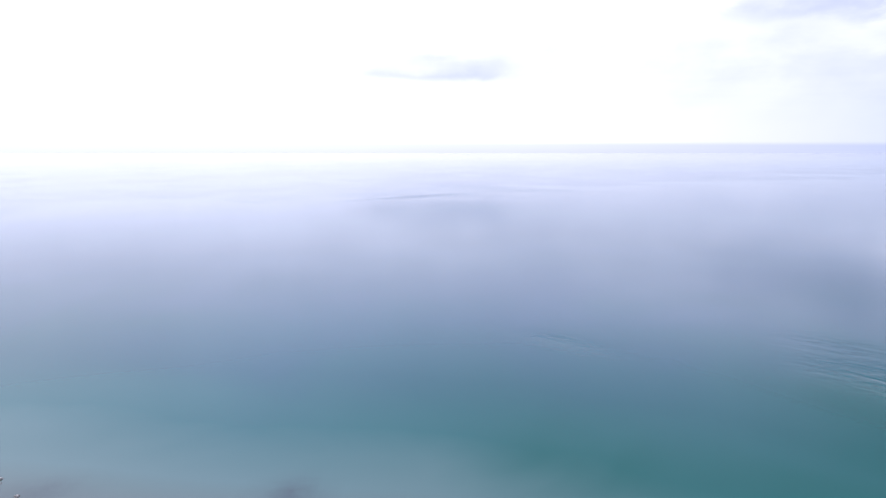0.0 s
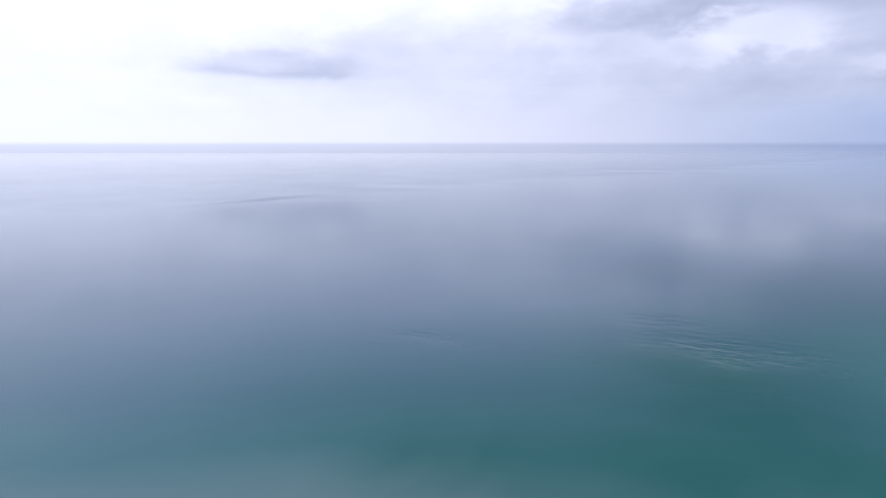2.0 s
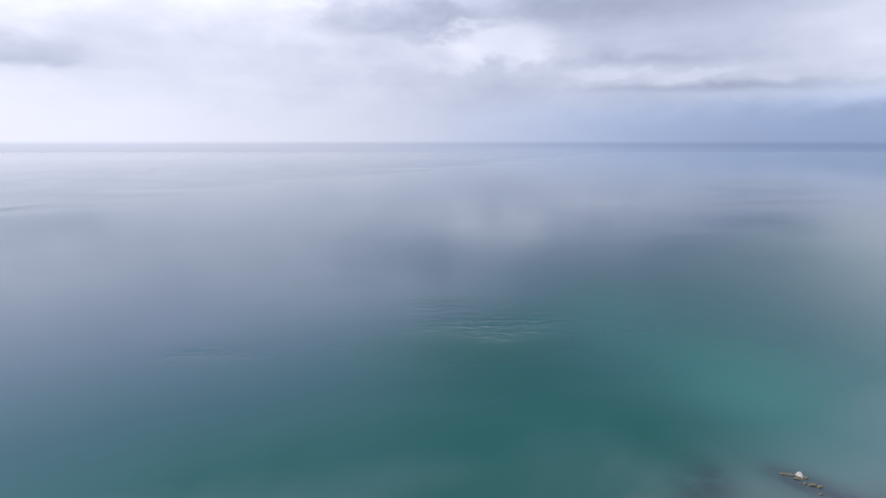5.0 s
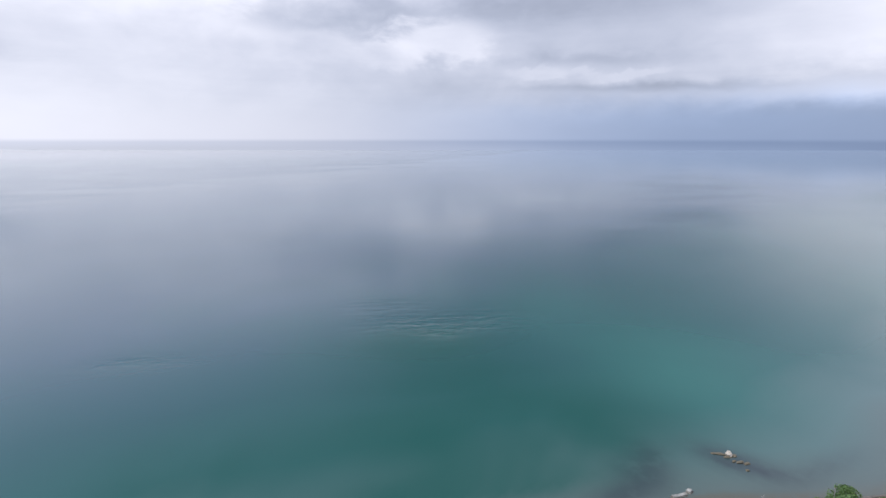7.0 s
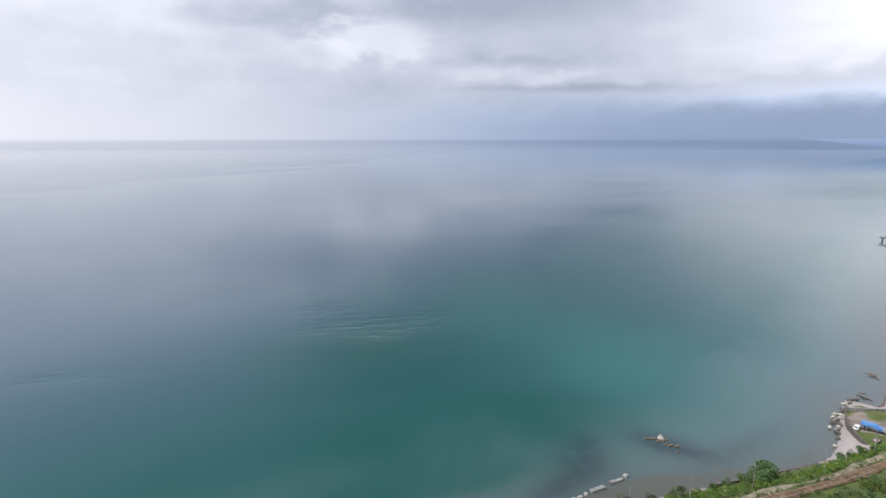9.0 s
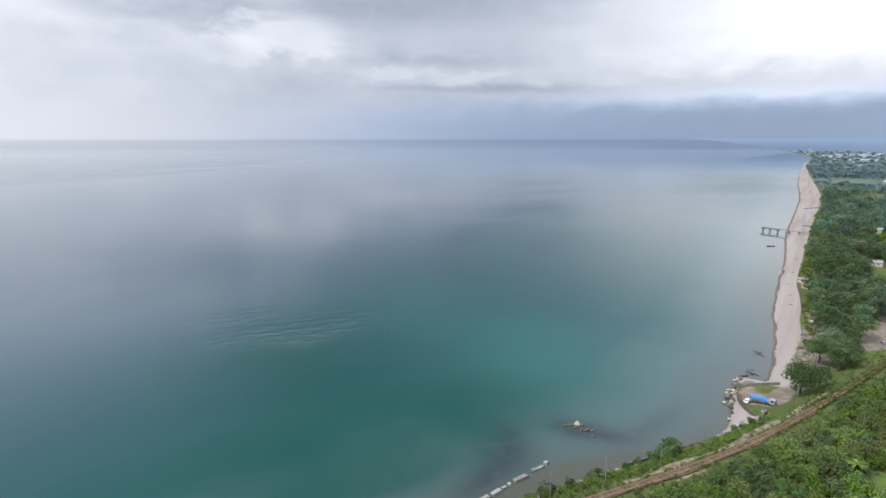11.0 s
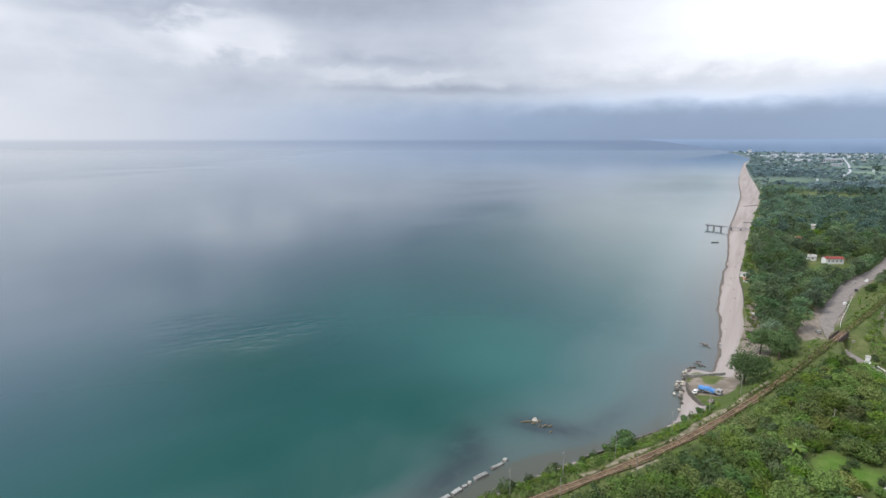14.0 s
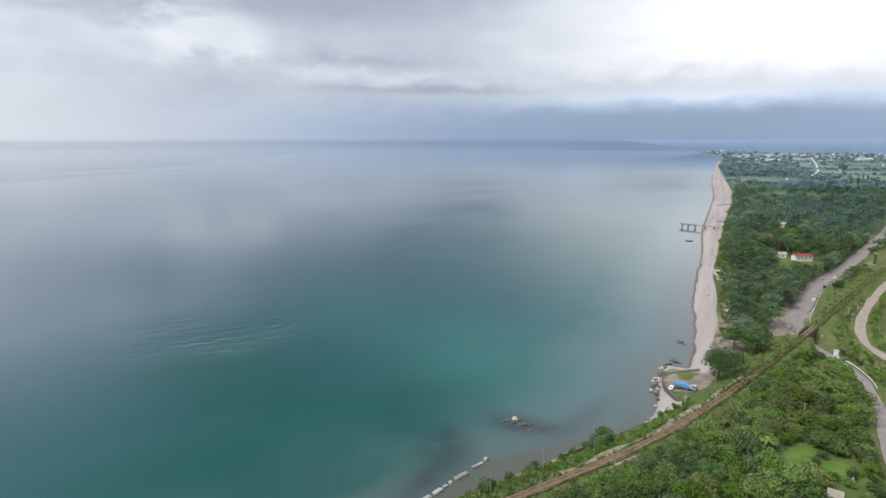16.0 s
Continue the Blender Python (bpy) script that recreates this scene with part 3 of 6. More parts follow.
# ground: one sheet from the sea bed to the far plain
GX, GY = grid(spaced(-900, 5600, 2.5, 150, 0.02), spaced(-260, 4200, 1.8, 45, 0.025))
GZ = relief(GX, GY)
on_land, upland = inside(GX, GY, LAND), inside(GX, GY, UPLAND)
back, _ = near(GX, GY, BEACH_BACK)
shore, _ = near(GX, GY, COAST)
beach = np.clip(0.5 + np.where(upland, -1, 1) * back / 5.0, 0, 1)
wet = np.where(on_land, 1 - smooth(shore, 0.2, 1.6), 1.0)
EARTH_SPOTS = [(185.5, 136, 9, 5.5, -60, 1.15), (199, 133.5, 13, 4.2, 25, 0.9), (352, 148, 26, 3.0, 14, 0.7), (214, 137, 10, 4, 25, 0.6), (228, 143, 10, 4, 30, 0.6), (192, 143, 6, 3, 35, 0.8), (243, 152, 13, 7, 30, 1.05), (262, 164, 16, 7, 35, 1.0), (284, 179, 16, 5.5, 35, 0.95), (306, 195, 14, 5, 35, 0.8), (284, 149, 13, 7, 42, 1.1), (334, 168, 30, 8.5, 26, 1.0), (385, 189, 32, 9, 20, 1.0), (432, 200, 26, 8, 15, 0.9),
               (302, 160, 10, 6, 35, 0.7), (372, 242, 12, 5, 33, 0.8), (345, 222, 12, 4, 33, 0.6), (296, 186, 10, 3, 33, 0.6),
               (505, 206, 40, 6, 15, 0.6), (888, 568, 28, 10, 33, 1.0), (275, 171, 8, 3, 33, 0.6)]
MEADOW_SPOTS = [(163.6, 75.8, 8.4, 4.6, 12, 1.0), (164.8, 67.6, 8.0, 4.6, -20, 0.9), (166, 60, 7, 3.2, -20, 0.62), (330, 150, 60, 6, 14, 0.5), (446, 231, 18, 10, -63, 0.55), (205, 122, 25, 4, 14, 0.3), (362, 232, 16, 6, 33, 0.6),
                (1010, 530, 60, 70, -66, 0.6), (1330, 785, 110, 105, -60, 0.5), (1640, 705, 140, 120, -66, 1.0), (1890, 830, 140, 110, -66, 0.95), (2230, 975, 190, 130, -66, 0.9), (2600, 1050, 220, 140, -66, 0.7)]
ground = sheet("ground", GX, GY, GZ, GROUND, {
    # painted haze on the ground, growing with distance from the eye
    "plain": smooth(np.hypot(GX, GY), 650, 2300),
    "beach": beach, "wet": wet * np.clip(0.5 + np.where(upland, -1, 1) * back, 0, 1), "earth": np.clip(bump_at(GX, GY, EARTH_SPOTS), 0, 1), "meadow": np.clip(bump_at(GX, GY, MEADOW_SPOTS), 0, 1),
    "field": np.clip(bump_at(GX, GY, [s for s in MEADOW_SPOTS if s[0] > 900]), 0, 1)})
tagged(ground, "green coastal plain with a pale pebble beach", "ground", kind="structure")

# sea: one level sheet to the horizon; layers tell the bed under it and darkened, less mirroring patches
SX, SY = grid(np.concatenate([[-60000, -20000, -6000, -2500], spaced(-1400, 5600, 4.0, 160, 0.03), [9000, 20000, 60000]]),
              np.concatenate([[-60000, -20000, -8000, -4000, -2400], spaced(-1500, 60, 3.0, 90, 0.02), [100, 400]]))
bed = -relief(np.clip(SX, -5000, 6000), np.clip(SY, -5000, 6000))
WEED = [(110, 147, 11, 6, -40, 1.0), (115, 139, 10, 4, -30, 0.9), (87, 152, 6, 8, 10, 0.9), (80, 142, 8, 10, 20, 1.0), (70, 132.5, 9, 6, 20, 0.9), (60, 127, 8, 5, 15, 0.5), (135, 136, 22, 4, 18, 0.45), (-120, 88, 7, 6, 0, 0.8), (-180, 44, 10, 6, 40, 0.6)]
SAND = [(146, 240, 56, 74, -30, 0.36), (130, 200, 40, 40, -30, 0.34), (105, 320, 32, 60, -20, 0.3)]
RIPPLE = [(-575, 815, 150, 36, 33, 0.35), (34, 276, 13, 14, 0, 1.0), (14, 290, 20, 16, 20, 0.75), (54, 286, 18, 15, -20, 0.75), (8, 322, 24, 14, 0, 0.4), (70, 300, 20, 20, 0, 0.3), (-110, 250, 25, 8, 0, 0.3)]
# darker green water, dim reflection put into its colour as well as depth
DARK_WATER = [(8, 172, 60, 30, 0, 0.4), (-62, 150, 30, 28, 0, 0.75), (28, 262, 26, 16, 0, 0.8), (62, 150, 34, 15, 10, 0.6), (35, 212, 62, 42, -25, 0.72), (10, 262, 40, 22, 0, 0.7), (85, 178, 34, 24, -30, 0.42), (30, 165, 50, 20, 0, 0.5), (38, 143, 34, 9, 8, 0.75), (0, 138, 30, 12, 8, 0.5)]
SHOAL = [(60, 116.5, 16, 4.6, 12, 1.1), (80, 121.5, 14, 5.2, 16, 1.1), (97, 124.5, 14, 4.8, 6, 0.8), (120, 124, 16, 3.4, 2, 0.7), (150, 126, 14, 3.0, 22, 0.6)]
RUFFLE = [(200, 430, 210, 55, 65, 0.7), (345, 545, 330, 80, 58, 1.0), (700, 1100, 500, 160, 57, 0.6), (-170, 330, 160, 50, 118, 0.5), (1100, 860, 520, 150, 38, 0.9), (-648, 790, 125, 26, 72, 1.2), (-33, 480, 120, 80, 0, 0.5)]
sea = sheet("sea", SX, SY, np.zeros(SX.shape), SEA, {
    "depth": np.clip(bed, 0, 16), "weed": np.clip(bump_at(SX, SY, WEED), 0, 1), "sand": np.clip(bump_at(SX, SY, SAND), 0, 1), "ripple": np.clip(bump_at(SX, SY, RIPPLE), 0, 1), "deep": np.clip(bump_at(SX, SY, DARK_WATER), 0, 1),
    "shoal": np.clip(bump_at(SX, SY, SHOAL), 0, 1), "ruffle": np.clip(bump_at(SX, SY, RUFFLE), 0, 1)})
tagged(sea, "calm teal sea under an overcast sky", "sea", kind="structure")


def along(line, step):
    """Places and directions at even steps along a line."""
    seg = np.linalg.norm(np.diff(line[:, :2], axis=0), axis=1)
    s = np.concatenate([[0], np.cumsum(seg)])
    at = np.arange(0, s[-1], step)
    p = np.stack([np.interp(at, s, line[:, i]) for i in range(3)], 1)
    d = np.gradient(p[:, :2], axis=0)
    return p, d / np.linalg.norm(d, axis=1)[:, None]


def ribbon(name, line, half, lift, mat, label, category, crown=0.08, skirt=0.5, edge=0.4, taper=0.0):
    """A road slab along a line: cambered top, ragged edges, sides that go into the ground."""
    rows, faces = [], []
    line = along(line, 2.0 if len(line) < 400 else 3.0)[0]
    p = line[:, :2]
    t = np.gradient(p, axis=0)
    t /= np.linalg.norm(t, axis=1)[:, None]
    nrm = np.stack([-t[:, 1], t[:, 0]], 1)
    offs = (-1, -1, -0.5, 0, 0.5, 1, 1)
    for i in range(len(p)):
        w = half * (1 - taper * (1 - smooth(i * 2.0, 0, 70))) + edge * noise.noise(Vector((p[i][0] * 0.09, p[i][1] * 0.09, half)))
        for j, o in enumerate(offs):
            q = p[i] + nrm[i] * o * w
            z = line[i, 2] + lift + crown * (1 - o * o) - (skirt if j in (0, 6) else 0)
            rows.append((q[0], q[1], z))
    k = len(offs)
    for i in range(len(p) - 1):
        for j in range(k - 1):
            a = i * k + j
            faces.append((a, a + 1, a + k + 1, a + k))
    ob = new(name, mesh_of(name, rows, faces, mat))
    return tagged(ob, label, category, kind="structure")


ribbon("road", ROAD_A[4:], 4.6, 0.12, ASPHALT, "wide worn grey asphalt road behind the beach trees", "road", edge=1.1, taper=0.55)
ribbon("road", np.vstack([ROAD_A[:10][::-1], ROAD_B[1:]]), 1.7, 0.14, ASPHALT, "narrow grey asphalt lane passing under the railway", "road")
ribbon("road", DIRT_ROAD, 2.2, 0.2, GRAVEL_ROAD, "pale gravel track on the slope", "road", edge=0.8)


def backdrop():
    """Hazy far coast and low hills, past all else; it glows in place of lit haze."""
    verts, faces = [], []
    far, steps = 4850.0, 99
    for i in range(steps + 1):
        az = radians(-46.0 - i * 0.75)
        foot = 101 - 121 * min(i / 13, 1.0) ** 1.3
        rise = 101 + 18 * smooth(i, 15, 39) + (1 + 3 * smooth(i, 5, 20)) * noise.noise(Vector((i * 0.14, 0, 0))) + 2 * noise.noise(Vector((i * 0.6, 5, 0)))
        for z in (foot, (foot + rise) * 0.5, rise):
            verts.append((-math.sin(az) * far, math.cos(az) * far, z))
    for i in range(steps):
        for j in range(2):
            a = i * 3 + j
            faces.append((a, a + 3, a + 4, a + 1))
    m = bpy.data.materials.new("far_land_haze")
    m.use_nodes = True
    k = Nodes(m.node_tree)
    p = m.node_tree.nodes["Principled BSDF"]
    pos = k.add("ShaderNodeNewGeometry").outputs["Position"]
    sep = k.add("ShaderNodeSeparateXYZ")
    k.link(pos, sep.inputs[0])
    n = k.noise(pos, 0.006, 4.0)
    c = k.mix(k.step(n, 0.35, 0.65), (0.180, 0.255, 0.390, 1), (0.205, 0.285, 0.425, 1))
    # painted haze: the glow fades upward towards the sky colour
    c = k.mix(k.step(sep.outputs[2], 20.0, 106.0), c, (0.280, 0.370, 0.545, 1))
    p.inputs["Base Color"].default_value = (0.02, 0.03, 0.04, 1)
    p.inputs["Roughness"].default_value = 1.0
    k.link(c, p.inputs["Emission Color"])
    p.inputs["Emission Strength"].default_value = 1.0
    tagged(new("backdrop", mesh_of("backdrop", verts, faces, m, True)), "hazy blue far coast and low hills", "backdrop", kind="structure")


backdrop()


def level(x, y):
    return float(relief(np.array([x]), np.array([y]))[0])

# ---------------------------------------------------------------- plants


def leaf_cloud(rng, centres, radii, per, size, lift=0.25):
    """Loose leaves on the outside of clumps: four corners each, folded along the middle."""
    total = len(centres) * per
    c = np.repeat(centres, per, 0)
    r = np.repeat(radii, per, 0)
    d = rng.normal(size=(total, 3))
    d[:, 2] = np.where(rng.uniform(size=total) < 0.72, np.abs(d[:, 2]) * 0.9 - 0.25, d[:, 2])
    d /= np.linalg.norm(d, axis=1)[:, None]
    p = c + d * r[:, None] * rng.uniform(0.74, 1.06, (total, 1)) * np.array([1, 1, 0.8])
    nrm = d + rng.normal(size=(total, 3)) * 0.34 + np.array([0, 0, lift])
    nrm /= np.linalg.norm(nrm, axis=1)[:, None]
    a = np.cross(nrm, rng.normal(size=(total, 3)))
    a /= np.linalg.norm(a, axis=1)[:, None] + 1e-9
    b = np.cross(nrm, a)
    s = size * rng.uniform(0.6, 1.35, (total, 1))
    fold = nrm * s * 0.14
    v = np.stack([p - a * s * 0.62, p - b * s * 0.4 + fold, p + a * s * 0.62, p + b * s * 0.4 + fold], 1).reshape(-1, 3)
    return v, np.arange(total * 4).reshape(-1, 4)


def clumps(rng, count, radius, low, high, flat=1.0):
    """Clump middles in an uneven crown between two heights, larger in the middle."""
    mid, half = (low + high) / 2, (high - low) / 2
    d = rng.normal(size=(count, 3))
    d /= np.linalg.norm(d, axis=1)[:, None]
    k = rng.uniform(0.35, 0.86, (count, 1)) * rng.uniform(0.8, 1.15, (count, 1))
    c = d * k * np.array([radius, radius, half * flat]) + np.array([0, 0, mid])
    c += np.array([rng.normal() * 0.12 * radius, rng.normal() * 0.12 * radius, 0])
    return c, radius * rng.uniform(0.26, 0.46, count)


def bm_trunk(rng, height, r, limbs, spread, base=-0.6):
    """A tapered, slightly bent trunk that forks into limbs."""
    bm = bmesh.new()
    bend = Vector((rng.normal() * 0.05, rng.normal() * 0.05, 0)) * height
    mid = Vector((0, 0, height * 0.5)) + bend
    bm_rod((0, 0, base), mid, r, r * 0.75, 7, bm)
    bm_rod(mid, Vector((0, 0, height)) + bend * 1.4, r * 0.75, r * 0.35, 7, bm)
    for i in range(limbs):
        t = rng.uniform(0.45, 0.9)
        a = i * 2.4 + rng.uniform(-0.4, 0.4)
        start = mid * t * 1.5 if t < 0.66 else mid + (Vector((0, 0, height)) + bend * 1.4 - mid) * ((t - 0.5) * 2)
        end = start + Vector((math.cos(a) * spread, math.sin(a) * spread, spread * rng.uniform(0.5, 1.0)))
        bm_rod(start, end, r * 0.4, r * 0.12, 5, bm)
    return bm


def make_tree(seed, name, height, radius, low, leaf, count, per, size, label, group, limbs=6, category="tree", thick=0.28):
    rng = np.random.default_rng(seed)
    tree = thing(name, pose(0, 0, -500), label, category, group)
    part("trunk", bm_trunk(rng, height * 0.8, thick, limbs, radius * 0.6), BARK, tree)
    c, r = clumps(rng, count, radius, low, height)
    v, f = leaf_cloud(rng, c, r, per, size)
    crown = new("crown", mesh_of("crown", v, f, LEAF[leaf]))
    crown.parent = tree
    return tree


def bare_copy(ob):
    """Takes a model out of the scene once its copies stand."""
    for o in (*ob.children_recursive, ob):
        bpy.data.objects.remove(o)


def plant(models, spots, rng, low=0.75, high=1.25, sink=0.0, weights=None):
    for x, y in spots:
        s = rng.uniform(low, high)
        ob = copy_thing(models[rng.choice(len(models), p=weights(x, y) if weights else None)], pose(0, 0, 0))
        ob.matrix_basis = pose(x, y, level(x, y) - sink, 0, 0, rng.uniform(0, 360)) @ Matrix.Diagonal((s, s, s * rng.uniform(0.88, 1.12), 1))


def scatter(rng, poly, gap, limit=100000, tries=20000, keep=None):
    """Places in a polygon, at least gap apart."""
    poly = np.array(poly, float)
    lo, hi = poly.min(0), poly.max(0)
    cells, out = {}, []
    pts = rng.uniform(lo, hi, (tries, 2))
    ok = inside(pts[:, 0], pts[:, 1], poly)
    if keep is not None:
        ok &= keep(pts[:, 0], pts[:, 1])
    for x, y in pts[ok]:
        i, j = int(x // gap), int(y // gap)
        if all((x - a) ** 2 + (y - b) ** 2 >= gap * gap for di in (-1, 0, 1) for dj in (-1, 0, 1) for a, b in cells.get((i + di, j + dj), ())):
            cells.setdefault((i, j), []).append((x, y))
            out.append((x, y))
            if len(out) >= limit:
                break
    return out


def clear_of(*rules):
    """Keeps places away from lines by so many metres."""
    def keep(x, y):
        ok = np.ones(np.shape(x), bool)
        for line, gap in rules:
            ok &= near(x, y, line)[0] > gap
        return ok
    return keep


# thicket on the headland: models, then copies
rng = np.random.default_rng(11)
SHRUBS = []
for i, (leaf, h, r) in enumerate((("mid", 4.2, 3.2), ("dark", 4.8, 3.0), ("light", 3.6, 3.4), ("olive", 4.0, 3.0), ("mid", 5.4, 3.6), ("dark", 3.6, 2.8), ("mid", 3.4, 3.0), ("light", 4.4, 2.8))):
    tone = {"mid": "green", "dark": "dark green", "light": "bright yellow-green", "olive": "olive green"}[leaf]
    SHRUBS.append(make_tree(30 + i, "shrub", h, r, 0.2, leaf, 24, 46, 0.43, "dense leafy %s shrub in a hillside thicket" % tone, "thicket shrubs", 5, "shrub", 0.12))
THICKET = [(70, 96), (95, 99.5), (135, 101.5), (172, 106.5), (205, 113), (240, 121), (262, 124), (264, 116), (258, 107), (247, 99), (229, 88.5), (214, 81), (200, 75), (188, 68), (176, 64),
           (172, 71), (174, 79), (168, 81), (159, 79), (158, 72), (152, 66), (150, 60), (120, 50), (80, 60), (66, 80)]
CLEARING = np.array([(152.5, 73.2), (161.0, 77.6), (165.5, 76.6)]), np.array([(155.0, 62.5), (164.0, 67.2), (169.0, 65.5)])
keep = clear_of((ROAD_B, 6.0), (RAIL, 6.3), (CLEARING[0], 5.0), (CLEARING[1], 4.9), (np.array([(150.5, 61.2), (141.0, 57.0)]), 5.2))
spots = scatter(rng, THICKET, 4.1, 275, 30000, lambda x, y: keep(x, y) & (np.hypot(x - 156.4, y - 82.0) > 4.4) & (near(x, y, RAIL)[0] > np.where(x > 190, 6.3, np.where(x > 128, 8.0, 9.6))))


def shrub_mix(x, y):
    """Darker kinds towards the cape, yellower ones near the lane."""
    if x < 138 and y > 76:
        return [0.20, 0.27, 0.03, 0.10, 0.13, 0.20, 0.05, 0.02]
    if x > 168:
        return [0.20, 0.08, 0.19, 0.15, 0.13, 0.04, 0.08, 0.13]
    return [0.20, 0.16, 0.10, 0.13, 0.13, 0.10, 0.10, 0.08]


plant(SHRUBS, spots, rng, 0.8, 1.4, 0.3, shrub_mix)
# low growth on the bank between railway and sea, and along the lanes
plant(SHRUBS, scatter(rng, [(175, 66), (186, 70), (195, 71), (184, 60), (168, 50), (160, 50), (167, 60)], 3.6, 16, 4000, clear_of((ROAD_B, 4.5))), rng, 0.5, 0.85, 0.2)
plant(SHRUBS, scatter(rng, [(158, 66), (165, 64.5), (170, 63), (175, 66), (172, 56), (164, 53), (155, 57)], 3.1, 14, 4000, clear_of((np.array([(150.5, 61.2), (141.0, 57.0)]), 5.2))), rng, 0.4, 0.68, 0.2)
BANK = [(55, 104), (96, 107), (140, 109.5), (158, 113), (172, 117.5), (160, 117.5), (146, 114.6), (130, 113.6), (118, 115), (96, 117), (76, 115.5), (55, 113)]
SLOPE = [(268, 108), (290, 128), (320, 141), (370, 156), (430, 171), (500, 185), (500, 178), (430, 160), (372, 142), (330, 128), (306, 112), (290, 98), (270, 82), (240, 70), (222, 74), (250, 90)]
FIELD_EDGE = [(292, 96), (330, 120), (372, 138), (450, 160), (470, 150), (380, 120), (330, 90), (280, 70)]
for x, y, s in ((120.2, 115.0, 1.35), (123.6, 114.6, 1.2), (117.6, 115.6, 0.8), (126.4, 114.8, 0.65), (111.2, 116.4, 0.62), (106.5, 114.8, 0.5), (93.2, 115, 0.75), (97, 116, 0.6), (76, 113.4, 0.85), (80.5, 114.8, 0.6), (86, 115, 0.55), (166, 117.6, 0.55), (161.5, 117.2, 0.6), (156.5, 117.4, 0.55), (151.5, 115.4, 0.6), (146, 114.4, 0.5), (141, 113.6, 0.4), (135, 113.2, 0.35), (162.6, 71.8, 0.55), (166.4, 72.4, 0.6), (273.5, 113.0, 0.7), (277.0, 117.5, 0.7), (271.0, 108.5, 0.6), (269.6, 113.4, 0.45)):
    ob = copy_thing(SHRUBS[1], pose(0, 0, 0))
    ob.matrix_basis = pose(x, y, level(x, y) - 0.2, 0, 0, x * 40) @ Matrix.Diagonal((s, s, s * 0.95, 1))

# trees by the beach
TREES = []
for i, (leaf, h, r, low) in enumerate((("wood", 13, 5.6, 2.8), ("grey", 12, 5.2, 2.6), ("wood", 15, 5.2, 3.2), ("dark", 10.5, 4.8, 2.2), ("wood", 11.5, 5.0, 2.2))):
    TREES.append(make_tree(60 + i, "broadleaf_tree", h, r, low, leaf, 21, 43, 0.64, "tall %s broadleaf tree with a full rounded crown" % {"dark": "dark green", "wood": "deep green", "grey": "grey-green"}[leaf], "beach wood trees"))
BIG = [make_tree(80, "broadleaf_tree", 14.0, 7.2, 0.8, "dark", 60, 76, 0.5, "large dark spreading tree beside the pebble beach", "beach trees", 9, thick=0.45),
       make_tree(81, "broadleaf_tree", 13.0, 5.8, 1.6, "dark", 46, 76, 0.5, "large dark leafy tree on the grass by the beach", "beach trees", 8, thick=0.4)]
for k, x, y, s, r in ((0, 201.0, 128.4, 1.1, 10), (1, 210.5, 127.6, 0.72, 120), (1, 238.0, 137.0, 1.12, 60), (0, 245.0, 140.5, 0.98, 200), (1, 240.5, 147.5, 1.0, 300), (0, 252.5, 141.5, 0.85, 250)):
    ob = copy_thing(BIG[k], pose(0, 0, 0))
    ob.matrix_basis = pose(x, y, level(x, y), 0, 0, r) @ Matrix.Diagonal((s * 0.87, s * 0.87, s * 1.06, 1))
WOOD = [(252, 152), (268, 163), (290, 180), (318, 204), (345, 226), (352, 218), (368, 233), (395, 252), (440, 285), (520, 338), (600, 388), (640, 398), (640, 262), (560, 238), (500, 220), (440, 205), (392, 195), (352, 180), (318, 170), (298, 163), (280, 156)]
HOUSES_AT = np.array([(467.5, 254), (469, 238.5), (452, 236), (480, 228), (521, 300), (583, 319), (572, 311), (562, 306), (553, 301), (576, 303)], float)


def wood_keep(x, y):
    ok = near(x, y, ROAD_A)[0] > 6.6
    for hx, hy in HOUSES_AT:
        ok &= np.hypot(x - hx, y - hy) > 9
    ahead, aside = (469 - x) * 0.891 + (241 - y) * 0.454, (469 - x) * -0.454 + (241 - y) * 0.891
    return ok & ~((ahead > -9) & (ahead < 74) & (np.abs(aside) < 15))


wood_spots = sorted(scatter(rng, WOOD, 6.6, 2000, 40000, wood_keep), key=lambda p: p[0] + p[1])
plant(TREES, wood_spots[:285], rng, 0.58, 1.26, 0.0)
for x, y, s in ((428, 188, 0.55), (436, 190.5, 0.62), (444, 191, 0.5), (540, 236, 0.7), (550, 225, 0.6), (466, 190, 0.5)):
    ob = copy_thing(TREES[0], pose(0, 0, 0))
    ob.matrix_basis = pose(x, y, level(x, y) - 1.0, 0, 0, x * 9) @ Matrix.Diagonal((s, s, s, 1))
for x, y, s in ((404, 179.2, 0.66), (400.5, 180.4, 0.5), (408.5, 181, 0.48), (446, 193, 0.7), (456, 194.4, 0.78), (467, 196, 0.74), (478, 199, 0.62), (438, 191.5, 0.6)):
    ob = copy_thing(TREES[3], pose(0, 0, 0))
    ob.matrix_basis = pose(x, y, level(x, y) - 1.2, 0, 0, x * 7) @ Matrix.Diagonal((s, s, s * 0.95, 1))
for x, y, s in ((572, 311, 2.9), (577, 306, 2.5), (566, 314, 2.2)):
    ob = copy_thing(SHRUBS[2], pose(0, 0, 0))
    ob.matrix_basis = pose(x, y, level(x, y), 0, 0, x * 9) @ Matrix.Diagonal((s * 0.7, s * 0.7, s, 1))
    tagged(ob, "tall bright yellow-green clump standing among dark trees", "tree", "bright trees in the wood")


